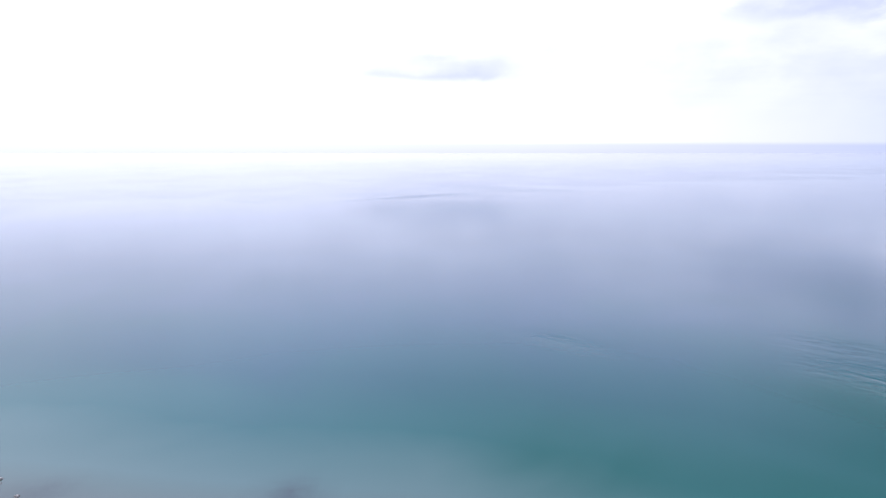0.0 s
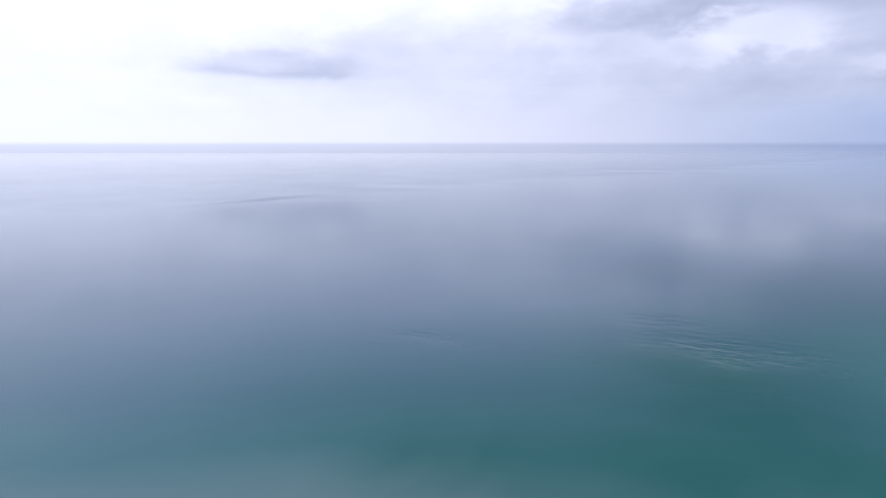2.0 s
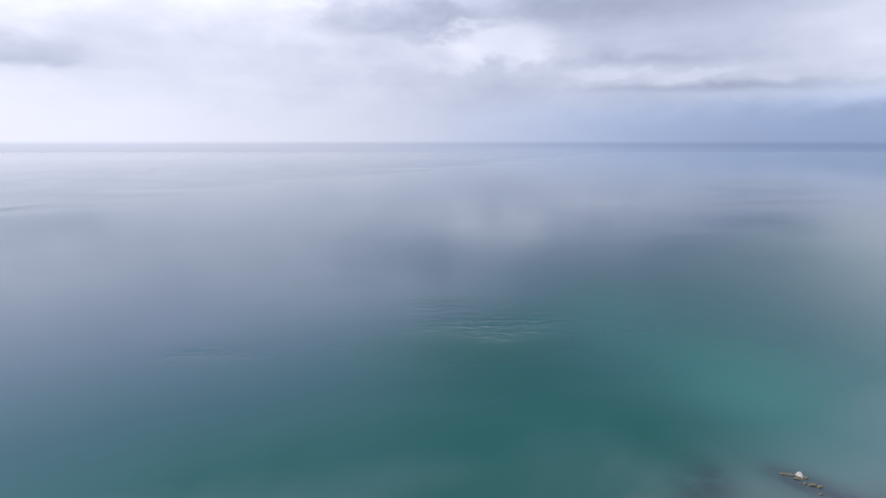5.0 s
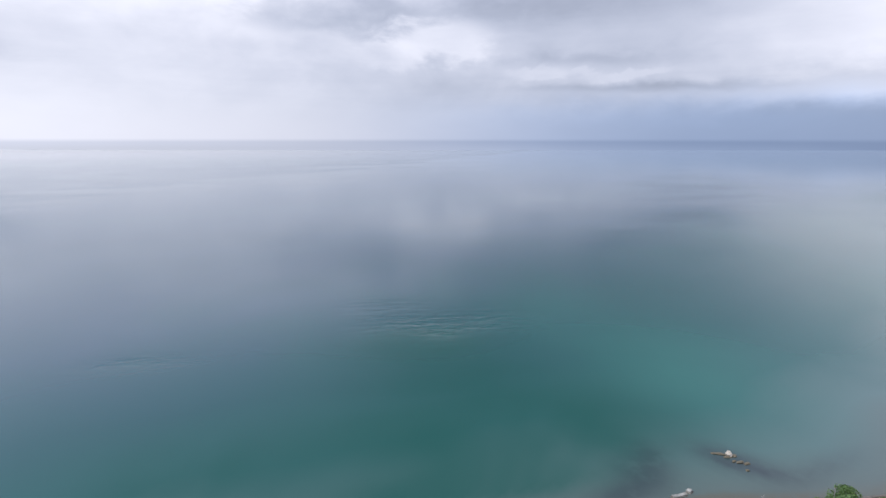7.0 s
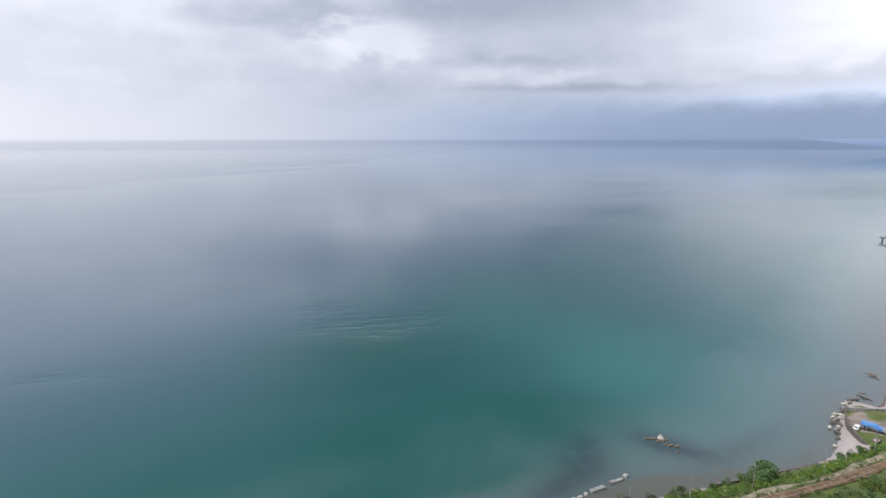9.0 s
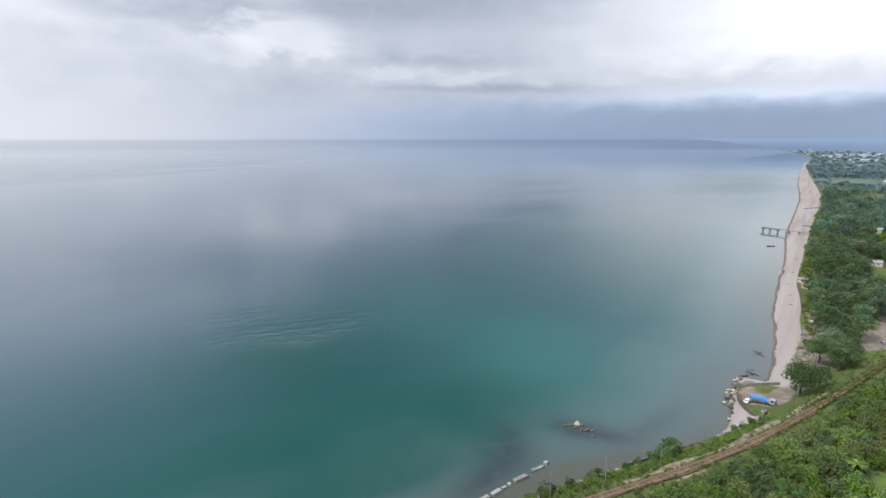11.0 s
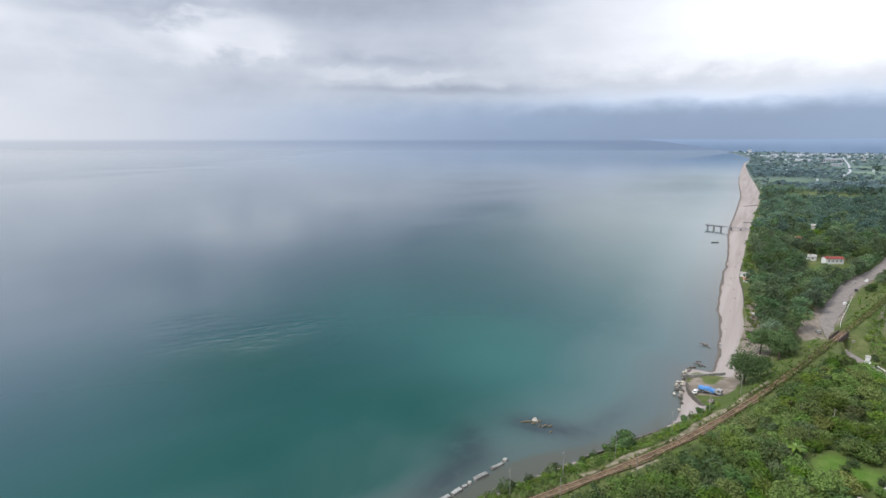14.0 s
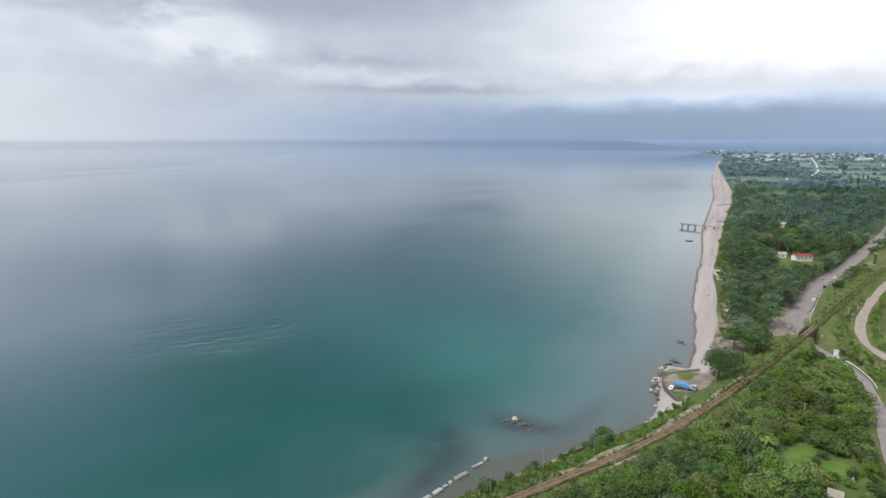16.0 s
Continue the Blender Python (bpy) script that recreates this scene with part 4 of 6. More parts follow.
def far_wood(name, spots, seed, leaf, h, r, count, per, size, label, slim=1.0):
    """A wood far off: many crowns with stems in one mesh."""
    g = np.random.default_rng(seed)
    vs, fs, tones, n = [], [], [], 0
    z = relief(np.array([p[0] for p in spots]), np.array([p[1] for p in spots]))
    for (x, y), base in zip(spots, z):
        s = g.uniform(0.55, 1.55)
        c, q = clumps(g, count, r * s, h * s * 0.15, h * s)
        v, f = leaf_cloud(g, c * np.array([slim, slim, 1]), q * (slim if slim < 1 else 1), per, size * s)
        stem = np.array([(-0.25, 0, -0.5), (0.25, 0, -0.5), (0.1, 0, h * 0.6), (-0.1, 0, h * 0.6)])
        v = np.vstack([v, stem]) + np.array([x, y, base])
        f = np.vstack([f, np.arange(4)[None] + len(v) - 4]) + n
        n += len(v)
        vs.append(v)
        fs.append(f)
        tones.append(np.full(len(v), g.uniform()))
    me = mesh_of(name, np.vstack(vs), np.vstack(fs), LEAF[leaf])
    me.attributes.new("tone", "FLOAT", "POINT").data.foreach_set("value", np.concatenate(tones).astype(np.float32))
    ob = new(name, me)
    return tagged(ob, label, "woodland", kind="stuff")


far_wood("woodland", wood_spots[285::2], 31, "wood", 11.5, 5.0, 15, 15, 0.98, "dense dark green trees behind the beach")
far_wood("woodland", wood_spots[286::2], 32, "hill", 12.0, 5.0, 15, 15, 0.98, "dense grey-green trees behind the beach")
far_wood("undergrowth", scatter(rng, BANK, 1.35, 460, 12000, clear_of((RAIL, 3.0))), 21, "light", 0.75, 0.95, 6, 14, 0.2, "rough bright green growth on the bank above the sea")
far_wood("undergrowth", scatter(rng, BANK, 3.0, 80, 9000, clear_of((RAIL, 4.2))), 22, "mid", 1.7, 1.3, 7, 18, 0.24, "leafy low bushes on the bank above the sea")
far_wood("undergrowth", scatter(rng, THICKET, 2.1, 1150, 40000, clear_of((ROAD_B, 3.4), (RAIL, 4.0), (CLEARING[0], 3.2), (CLEARING[1], 3.0), (np.array([(150.5, 61.2), (144.0, 58.0)]), 3.8))), 23, "dark", 1.7, 1.5, 5, 13, 0.32, "low tangled dark green growth between the shrubs")
far_wood("undergrowth", scatter(rng, THICKET, 3.6, 300, 9000, clear_of((ROAD_B, 4.0), (RAIL, 4.4), (CLEARING[0], 3.4), (CLEARING[1], 3.2), (np.array([(150.5, 61.2), (144.0, 58.0)]), 4.2))), 24, "olive", 2.4, 1.6, 6, 14, 0.34, "olive green bushes between the shrubs")
far_wood("undergrowth", scatter(rng, SLOPE, 2.9, 420, 12000, clear_of((ROAD_B, 4.0), (DIRT_ROAD, 4.6), (RAIL, 4.2))), 25, "mid", 2.6, 1.6, 7, 14, 0.4, "scattered bushes on the grassy railway slope")
edge_line = np.array([(x, y) for x, y, _ in ROAD_A if 330 < x < 620])
edge_dir = np.gradient(edge_line, axis=0)
edge_dir /= np.linalg.norm(edge_dir, axis=1)[:, None]
EDGE = [tuple(p + np.array([-d[1], d[0]]) * o + d * s) for p, d in zip(edge_line, edge_dir) for o, s in ((5.6, 0), (7.4, 2.2), (5.9, 4.4), (8.6, 5.5))]
far_wood("undergrowth", EDGE, 33, "wood", 7.5, 2.6, 11, 16, 0.6, "dark bushes at the wood's edge along the road")
STRAND = [(248, 160), (271, 174.5), (294, 191), (322, 211), (330, 214), (300, 190), (275, 170), (252, 156)]
far_wood("undergrowth", scatter(rng, STRAND, 3.4, 120, 5000), 34, "mid", 2.2, 1.5, 7, 14, 0.4, "low bushes along the back of the beach")
STRAND_FAR = [(378, 251), (421, 281), (561, 370), (701, 458), (704, 456), (566, 368), (430, 276), (384, 250)]
far_wood("undergrowth", scatter(rng, STRAND_FAR, 4.2, 160, 6000), 35, "light", 3.4, 2.2, 8, 14, 0.6, "bright green bushes between wood and beach")
MARGIN = [(255, 136), (300, 148), (330, 156), (352, 162), (380, 176), (420, 188), (470, 200), (470, 186), (400, 168), (353, 157), (300, 143), (262, 134)]
far_wood("undergrowth", scatter(rng, MARGIN, 3.0, 150, 9000, clear_of((ROAD_A, 7.0), (RAIL, 3.6))), 28, "light", 0.9, 0.9, 5, 12, 0.3, "tufts of rough grass between railway and road")
far_wood("undergrowth", scatter(rng, SLOPE, 2.4, 500, 14000, clear_of((ROAD_B, 3.4), (DIRT_ROAD, 4.2), (RAIL, 2.6))), 29, "light", 0.9, 0.9, 5, 12, 0.3, "rough grass on the railway slope")
far_wood("undergrowth", scatter(rng, FIELD_EDGE, 3.4, 260, 9000, clear_of((DIRT_ROAD, 5.0))), 26, "dark", 3.4, 2.2, 8, 16, 0.45, "dense bushes beside the gravel track")
far_wood("undergrowth", scatter(rng, [(175, 112), (205, 119), (250, 130), (262, 134), (250, 137), (205, 125), (178, 117)], 2.6, 70, 5000, clear_of((RAIL, 3.4))), 27, "light", 1.0, 0.9, 5, 12, 0.24, "tufts of rough grass beside the railway")


def wedge(v0, v1, u0, u1):
    """A stretch of the plain between two distances along the coast and two inland lines."""
    f = lambda v, u: (200 + v * ALONG.x + u * ALONG.y, 140 + v * ALONG.y - u * ALONG.x)
    return [f(v0, u0[0]), f(v1, u0[1]), f(v1, u1[1]), f(v0, u1[0])]


def open_ground(x, y):
    """Clear of the far road and the far fields."""
    ok = near(x, y, FAR_ROAD)[0] > 18
    for spot in MEADOW_SPOTS:
        if spot[2] > 30:
            ok &= bump_at(x, y, [(*spot[:5], 1.0)]) < 0.3
    return ok


def patchy(scale, level_at, seed):
    def keep(x, y):
        n = np.array([noise.noise(Vector((a * scale, b * scale, seed))) for a, b in zip(x, y)])
        ok = (n > level_at) & (near(x, y, ROAD_A)[0] > 10) & (near(x, y, FAR_ROAD)[0] > 22)
        for cx, cy, rx, ry, turn, amount in MEADOW_SPOTS:
            if rx > 30:
                ok &= bump_at(x, y, [(cx, cy, rx, ry, turn, 1.0)]) < 0.22
        return ok
    return keep


MIDDLE, FAR, FARTHEST = wedge(455, 1000, (9, 6), (175, 340)), wedge(1000, 1900, (2, -46), (340, 600)), wedge(1900, 3200, (-48, -70), (600, 1000))
OUTMOST = wedge(3200, 4700, (-68, -240), (1000, 1600))
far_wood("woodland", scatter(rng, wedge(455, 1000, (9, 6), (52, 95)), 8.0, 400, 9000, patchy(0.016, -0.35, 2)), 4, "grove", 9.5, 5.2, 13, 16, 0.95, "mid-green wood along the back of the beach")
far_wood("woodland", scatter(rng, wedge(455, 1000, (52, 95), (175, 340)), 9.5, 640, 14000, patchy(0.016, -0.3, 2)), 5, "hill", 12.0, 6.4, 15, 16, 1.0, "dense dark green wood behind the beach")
far_wood("woodland", scatter(rng, MIDDLE, 12, 240, 5000, patchy(0.014, -0.1, 8)), 6, "grey", 10.5, 5.0, 12, 12, 1.3, "grey-green trees among the dark wood")
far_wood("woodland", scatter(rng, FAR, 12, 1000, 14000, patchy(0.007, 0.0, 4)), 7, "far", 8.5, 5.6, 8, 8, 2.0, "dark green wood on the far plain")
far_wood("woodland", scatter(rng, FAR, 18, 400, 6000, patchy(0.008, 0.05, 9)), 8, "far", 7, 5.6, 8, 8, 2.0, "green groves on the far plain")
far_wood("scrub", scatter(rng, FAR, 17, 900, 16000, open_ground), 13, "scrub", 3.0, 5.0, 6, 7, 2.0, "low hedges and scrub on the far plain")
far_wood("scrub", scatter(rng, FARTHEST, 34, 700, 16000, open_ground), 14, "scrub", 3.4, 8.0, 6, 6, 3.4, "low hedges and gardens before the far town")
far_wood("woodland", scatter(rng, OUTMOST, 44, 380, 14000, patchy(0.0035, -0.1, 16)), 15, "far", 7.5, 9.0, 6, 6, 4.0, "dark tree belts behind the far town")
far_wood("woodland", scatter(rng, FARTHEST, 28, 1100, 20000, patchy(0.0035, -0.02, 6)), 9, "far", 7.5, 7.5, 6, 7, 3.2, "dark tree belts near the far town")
far_wood("woodland", scatter(rng, [(560, 226), (700, 268), (1000, 372), (1000, 340), (700, 240), (600, 214)], 9, 220, 4000), 10, "grey", 9, 4.5, 10, 10, 1.4, "green trees beyond the road")
g = np.random.default_rng(41)
HEDGES = [(a + (c - a) * t + g.normal() * 5, b + (d - b) * t + g.normal() * 5) for a, b, c, d, n in ((1180, 690, 1330, 520, 26), (1480, 905, 1560, 700, 24), (1560, 960, 1830, 680, 34), (1950, 1000, 2130, 800, 22), (1040, 640, 1130, 560, 14), (905, 520, 960, 470, 9))
          for t in np.sort(g.uniform(0, 1, n))]
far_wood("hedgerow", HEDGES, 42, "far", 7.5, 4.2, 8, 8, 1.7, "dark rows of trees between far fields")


def make_banana():
    """A clump of long arching pale-green leaves."""
    g = np.random.default_rng(3)
    ob = thing("banana_plant", pose(157.4, 82.8, level(157.4, 82.8) + 2.4), "bright green banana plant among the shrubs", "plant")
    part("stem", bm_rod((0, 0, -2.2), (0, 0, 1.2), 0.22, 0.14, 8), LEAF["mid"], ob)
    for i in range(11):
        a, tilt, n = i * 2.0 * math.pi / 11 + g.uniform(-0.2, 0.2), g.uniform(0.3, 1.0), 7
        bm = bmesh.new()
        rows = []
        for s in range(n):
            t = s / (n - 1)
            r, z, w = 3.4 * t, 1.2 + 2.2 * t * tilt - 2.0 * t * t, 0.42 * math.sin(math.pi * min(t * 0.92 + 0.08, 1)) + 0.02
            c, d = Vector((math.cos(a) * r, math.sin(a) * r, z)), Vector((-math.sin(a), math.cos(a), 0)) * w
            rows.append((bm.verts.new(c - d + Vector((0, 0, 0.12))), bm.verts.new(c), bm.verts.new(c + d + Vector((0, 0, 0.12)))))
        for p, q in zip(rows[:-1], rows[1:]):
            bm.faces.new((p[0], p[1], q[1], q[0]))
            bm.faces.new((p[1], p[2], q[2], q[1]))
        part("leaf", bm, LEAF["banana"], ob)
    return ob


make_banana()


def dead_tree(x, y, h):
    ob = thing("dead_tree", pose(x, y, level(x, y)), "slim pale dead trunk standing above the thicket", "tree", "dead trunks")
    part("trunk", bm_rod((0, 0, -0.4), (0.2, 0, h), 0.16, 0.06, 7), PALE_BARK, ob)
    for i in range(3):
        part("branch", bm_rod((0.12, 0, h * (0.6 + i * 0.12)), (0.12 + math.cos(i * 2.2) * 1.0, math.sin(i * 2.2) * 1.0, h * (0.6 + i * 0.12) + 0.8), 0.06, 0.02, 5), PALE_BARK, ob)


for spot in ((183.7, 96.6, 6.2), (189.0, 89.2, 5.6), (149.5, 88.0, 5.4)):
    dead_tree(*spot)
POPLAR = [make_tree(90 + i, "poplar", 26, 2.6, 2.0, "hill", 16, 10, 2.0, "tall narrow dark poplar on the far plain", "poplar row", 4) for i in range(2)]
for i in range(16):
    x, y = (1398 - i * 7 + 9 * math.sin(i * 1.7), 712 - i * 17) if i < 8 else (1470 + (i - 8) * 21, 735 - (i - 8) * 10 + 12 * math.cos(i * 2.3))
    ob = copy_thing(POPLAR[i % 2], pose(0, 0, 0))
    ob.matrix_basis = pose(x, y, level(x, y), 0, 0, i * 50) @ Matrix.Diagonal((0.8, 0.8, 0.5 + 0.22 * ((i * 7) % 5) / 5, 1))
for i in range(9):
    ob = copy_thing(POPLAR[i % 2], pose(0, 0, 0))
    ob.matrix_basis = pose(2066 - i * 24, 972 - i * 13 - (i % 2) * 9, level(2066 - i * 24, 972 - i * 13), 0, 0, i * 70) @ Matrix.Diagonal((1, 1, 0.75 + 0.12 * (i * 5 % 3), 1))
for i in range(6):
    x, y = 985 + i * 16, 512 - (i % 3) * 14
    ob = copy_thing(POPLAR[i % 2], pose(0, 0, 0))
    ob.matrix_basis = pose(x, y, level(x, y), 0, 0, i * 50) @ Matrix.Diagonal((1, 1, 0.7 + 0.1 * (i % 3), 1))
plant(SHRUBS, [(143 + i * 2.6, 58 + 2.2 * ((i * 7) % 3)) for i in range(3)], rng, 0.4, 0.6, 0.2)
for model in (*SHRUBS, *TREES, *BIG, *POPLAR):
    bare_copy(model)

# ---------------------------------------------------------------- railway
RAIL_FINE = curve(RAIL[::3], 9)
RAIL_FINE = RAIL_FINE[(RAIL_FINE[:, 0] > -120)]


def railway():
    track = thing("railway_track", pose(0, 0, 0), "single rusty railway track on a brown ballast bed", "railway", kind="structure")
    for name, half, lift, mat in (("ballast_bed", 1.35, 0.42, BALLAST),):
        b = ribbon(name, RAIL_FINE, half, lift, mat, "", "", 0.05, 0.7, 0.7)
        b.parent = track
        for key in ("kind", "label", "category"):
            if key in b:
                del b[key]
    p, d = along(RAIL_FINE, 0.62)
    n = np.stack([-d[:, 1], d[:, 0]], 1)
    verts, faces = [], []
    for (x, y, z), t, q in zip(p, d, n):
        base = len(verts)
        for zz in (0.44, 0.60):
            for a, b in ((-1, -1), (1, -1), (1, 1), (-1, 1)):
                verts.append((x + q[0] * 1.3 * a + t[0] * 0.13 * b, y + q[1] * 1.3 * a + t[1] * 0.13 * b, z + zz))
        faces += [(base + 4, base + 5, base + 6, base + 7)] + [(base + i, base + (i + 1) % 4, base + 4 + (i + 1) % 4, base + 4 + i) for i in range(4)]
    ob = new("sleepers", mesh_of("sleepers", verts, faces, SLEEPER))
    ob.parent = track
    tagged(ob, kind="stuff")
    for side in (-0.76, 0.76):
        p, d = along(RAIL_FINE, 3.0)
        n = np.stack([-d[:, 1], d[:, 0]], 1)
        verts, faces = [], []
        prof = ((-0.09, 0.60), (-0.05, 0.64), (-0.065, 0.78), (0.065, 0.78), (0.05, 0.64), (0.09, 0.60))
        for (x, y, z), q in zip(p, n):
            verts += [(x + q[0] * (side + o), y + q[1] * (side + o), z + h) for o, h in prof]
        k = len(prof)
        for i in range(len(p) - 1):
            faces += [(i * k + j, i * k + j + 1, (i + 1) * k + j + 1, (i + 1) * k + j) for j in range(k - 1)]
        part_ob = new("rail", mesh_of("rail", verts, faces, RAIL_STEEL))
        part_ob.parent = track


railway()
for lo, hi, off, wide in ((98, 206, 2.9, 0.85), (96, 150, -2.9, 0.6)):
    verge = np.array([(x - 0.12 * off, y + off + 0.35 * math.sin(x * 0.17), 7.0) for x, y, _ in RAIL_FINE if lo < x < hi])
    ribbon("verge", verge, wide, 0.1, PATH, "strip of trodden bare earth beside the railway", "path", 0.04, 0.6, 0.9)
TUFTS = []
g = np.random.default_rng(52)
for (x, y, _), d in zip(*along(RAIL_FINE, 0.5)):
    wild = float(np.clip((x - 150) / 80, 0, 1))
    for _ in range(1 + int(wild * 4.9)):
        if 40 < x < 480 and abs(x - BRIDGE_AT[0]) > 9 and g.uniform() < 0.62:
            o = g.choice([-1, 1]) * (1.35 - 1.0 * wild + abs(g.normal()) * 0.75)
            TUFTS.append((x - d[1] * o, y + d[0] * o))
far_wood("undergrowth", TUFTS, 53, "olive", 1.0, 0.65, 4, 6, 0.27, "tufts of weeds growing over the edges of the track")


def bridge():
    ob = thing("railway_bridge", pose(BRIDGE_AT[0], BRIDGE_AT[1], 0, 0, 0, 14), "short dark steel girder railway bridge over the lane", "bridge", kind="structure")
    for s in (-1, 1):
        part("girder", bm_box((15.5, 0.45, 2.6), (0, s * 2.0, 7.35), bevel=0.03), GIRDER, ob)
        part("abutment", bm_box((1.6, 6.0, 6.6), (s * 7.0, 0, 2.9), bevel=0.08), MASONRY, ob)
        part("handrail", bm_box((15.5, 0.08, 0.08), (0, s * 2.3, 8.3)), GIRDER, ob)
        part("walkway", bm_box((15.5, 0.7, 0.1), (0, s * 2.05, 7.25)), GIRDER, ob)
        for i in range(7):
            part("post", bm_box((0.08, 0.08, 1.1), (-7.2 + i * 2.4, s * 2.3, 7.8)), GIRDER, ob)
        for w in (-1, 1):
            part("wing_wall", bm_box((4.2, 0.7, 4.6), (s * 8.2, w * 4.0, 2.2), (0, 0, w * s * 55), 0.06), MASONRY, ob)
    for i in range(8):
        part("cross_beam", bm_box((0.25, 3.0, 0.35), (-7.0 + i * 2, 0, 6.6)), GIRDER, ob)
    part("deck", bm_box((15.5, 4.4, 0.22), (0, 0, 7.32)), GIRDER, ob)


bridge()


def pole_model(arms):
    ob = thing("telegraph_pole", pose(0, 0, -500), "slim grey telegraph pole with cross-arms beside the railway", "pole", "railway poles")
    part("pole", bm_rod((0, 0, -0.8), (0, 0, 8.2), 0.11, 0.07, 8), POLE_WOOD, ob)
    for i in range(arms):
        arm = part("cross_arm", bm_box((0.9, 0.07, 0.08), (0, 0.12, 7.9 - i * 0.6), bevel=0.015), POLE_WOOD, ob)
        for x in (-0.38, -0.15, 0.15, 0.38):
            part("insulator", bm_rod((x, 0.12, 7.95 - i * 0.6), (x, 0.12, 8.13 - i * 0.6), 0.035, 0.025, 6), POLE_WOOD, arm)
    return ob


POLE = pole_model(2)
for x, y, s in ((75.3, 108.6, 0.95), (93.3, 108.6, 0.95), (113.9, 109.6, 0.95), (139.1, 110.6, 0.95), (162, 114.5, 0.95), (186, 119.5, 0.95), (213, 125.5, 0.95), (85.4, 100.2, 0.8), (113.0, 100.4, 0.8), (143, 101.5, 0.8),
                (305, 130.5, 1.0), (318, 133.5, 1.0), (345, 146.5, 1.0), (263, 121.5, 0.9), (224, 76.5, 0.9)):
    copy_thing(POLE, pose(0, 0, 0)).matrix_basis = pose(x, y, level(x, y), 0, 0, 14) @ Matrix.Diagonal((s, s, s, 1))
bare_copy(POLE)

# ---------------------------------------------------------------- shore


def wall_along(name, pts, thick, low, high, mat, label, bend=0.0):
    """A low wall of short lengths, each set a little differently."""
    ob = thing(name, pose(0, 0, 0), label, "wall", kind="structure")
    line = curve([(x, y, 0) for x, y in pts], 8)
    p, d = along(line, 2.4)
    for i in range(len(p) - 1):
        a, b = p[i], p[i + 1]
        part("wall_length", bm_box((np.hypot(*(b - a)[:2]) + 0.02, thick, high - low + 0.12 * noise.noise(Vector((i * 1.7, 0, 0)))),
                                   ((a[0] + b[0]) / 2, (a[1] + b[1]) / 2, (low + high) / 2), (0, 0, math.degrees(math.atan2(b[1] - a[1], b[0] - a[0]))), 0.06), mat, ob)


wall_along("sea_wall", [(109, 119.4), (122, 119.6), (131, 120.1), (148, 120.4), (153, 121.4)], 0.9, -0.6, 1.9, OLD_CONCRETE, "dark wet concrete sea wall under the railway bank")
wall_along("retaining_wall", [(185.5, 142.8), (180, 137.4), (176.2, 131.2), (171.4, 121.8), (169, 119.5)], 0.5, 0.4, 2.5, OLD_CONCRETE, "low weathered wall between the yard and the small beach")


wall_along("back_wall", [(303, 198.6), (335, 222), (365, 245.2), (410, 274.8)], 0.35, 1.4, 2.9, OLD_CONCRETE, "low dark wall along the back of the pebble beach")
wall_along("beach_wall", [(189, 147.2), (194, 145.4), (201.5, 142.6), (209, 140.2)], 0.4, 0.8, 2.25, CONCRETE, "low pale wall between the yard and the pebble beach")


def block(x, y, length, turn, wide=1.7, high=1.5, tilt=0.0, seed=0):
    ob = thing("breakwater_block", pose(x, y, 0.12, tilt, tilt * 0.6, turn), "weathered pale concrete breakwater block in shallow water", "concrete block", "breakwater blocks")
    bm = bm_box((length, wide, high), bevel=0.12)
    bmesh.ops.subdivide_edges(bm, edges=[e for e in bm.edges if e.calc_length() > 1.0], cuts=3, use_grid_fill=True)
    for v in bm.verts:
        v.co += Vector((noise.noise(v.co * 1.3 + Vector((seed, 0, 0))), noise.noise(v.co * 1.3 + Vector((0, seed, 0))), noise.noise(v.co * 1.3 + Vector((0, 0, seed))))) * 0.12
    part("block_top", bm, SEA_CONCRETE, ob)
    part("footing", bm_box((length + 0.5, wide + 0.5, 1.2), (0, 0, -0.65), bevel=0.1), OLD_CONCRETE, ob)


for i, (x, y, l, r, w, h) in enumerate(((88.9, 131.2, 1.8, 40, 1.5, 1.4), (86.2, 129.9, 2.4, 12, 1.3, 1.0), (83.8, 129.3, 2.6, 8, 1.5, 1.2), (77.5, 127.2, 5.2, 8, 1.7, 1.6), (73.0, 126.0, 1.6, 60, 1.2, 0.9), (70.9, 125.4, 1.9, 20, 1.1, 0.9),
                                        (67.6, 124.1, 3.6, 18, 1.7, 1.5), (63.2, 123.0, 3.6, 12, 1.6, 1.4), (58.5, 122.0, 4.0, 10, 1.6, 1.4), (53.5, 121.0, 3.8, 12, 1.6, 1.3), (-196.5, 39.6, 1.9, 30, 1.3, 1.0), (-194.0, 38.6, 1.8, 50, 1.2, 0.9), (-199, 37, 2.6, 30, 1.4, 1.1), (-182.5, 40.2, 1.4, 10, 0.9, 0.5))):
    block(x, y, l * 0.95, r, w * 0.85, h * 0.85, (i % 3 - 1) * 3.0, i)


def boulder(x, y, size, mat, label, group, z=0.1, seed=0, turn=0):
    ob = part("boulder", bm_rock(size, seed, 0.5), mat)
    ob.matrix_basis = pose(x, y, z, 0, 0, turn)
    return tagged(ob, label, "rock", group)


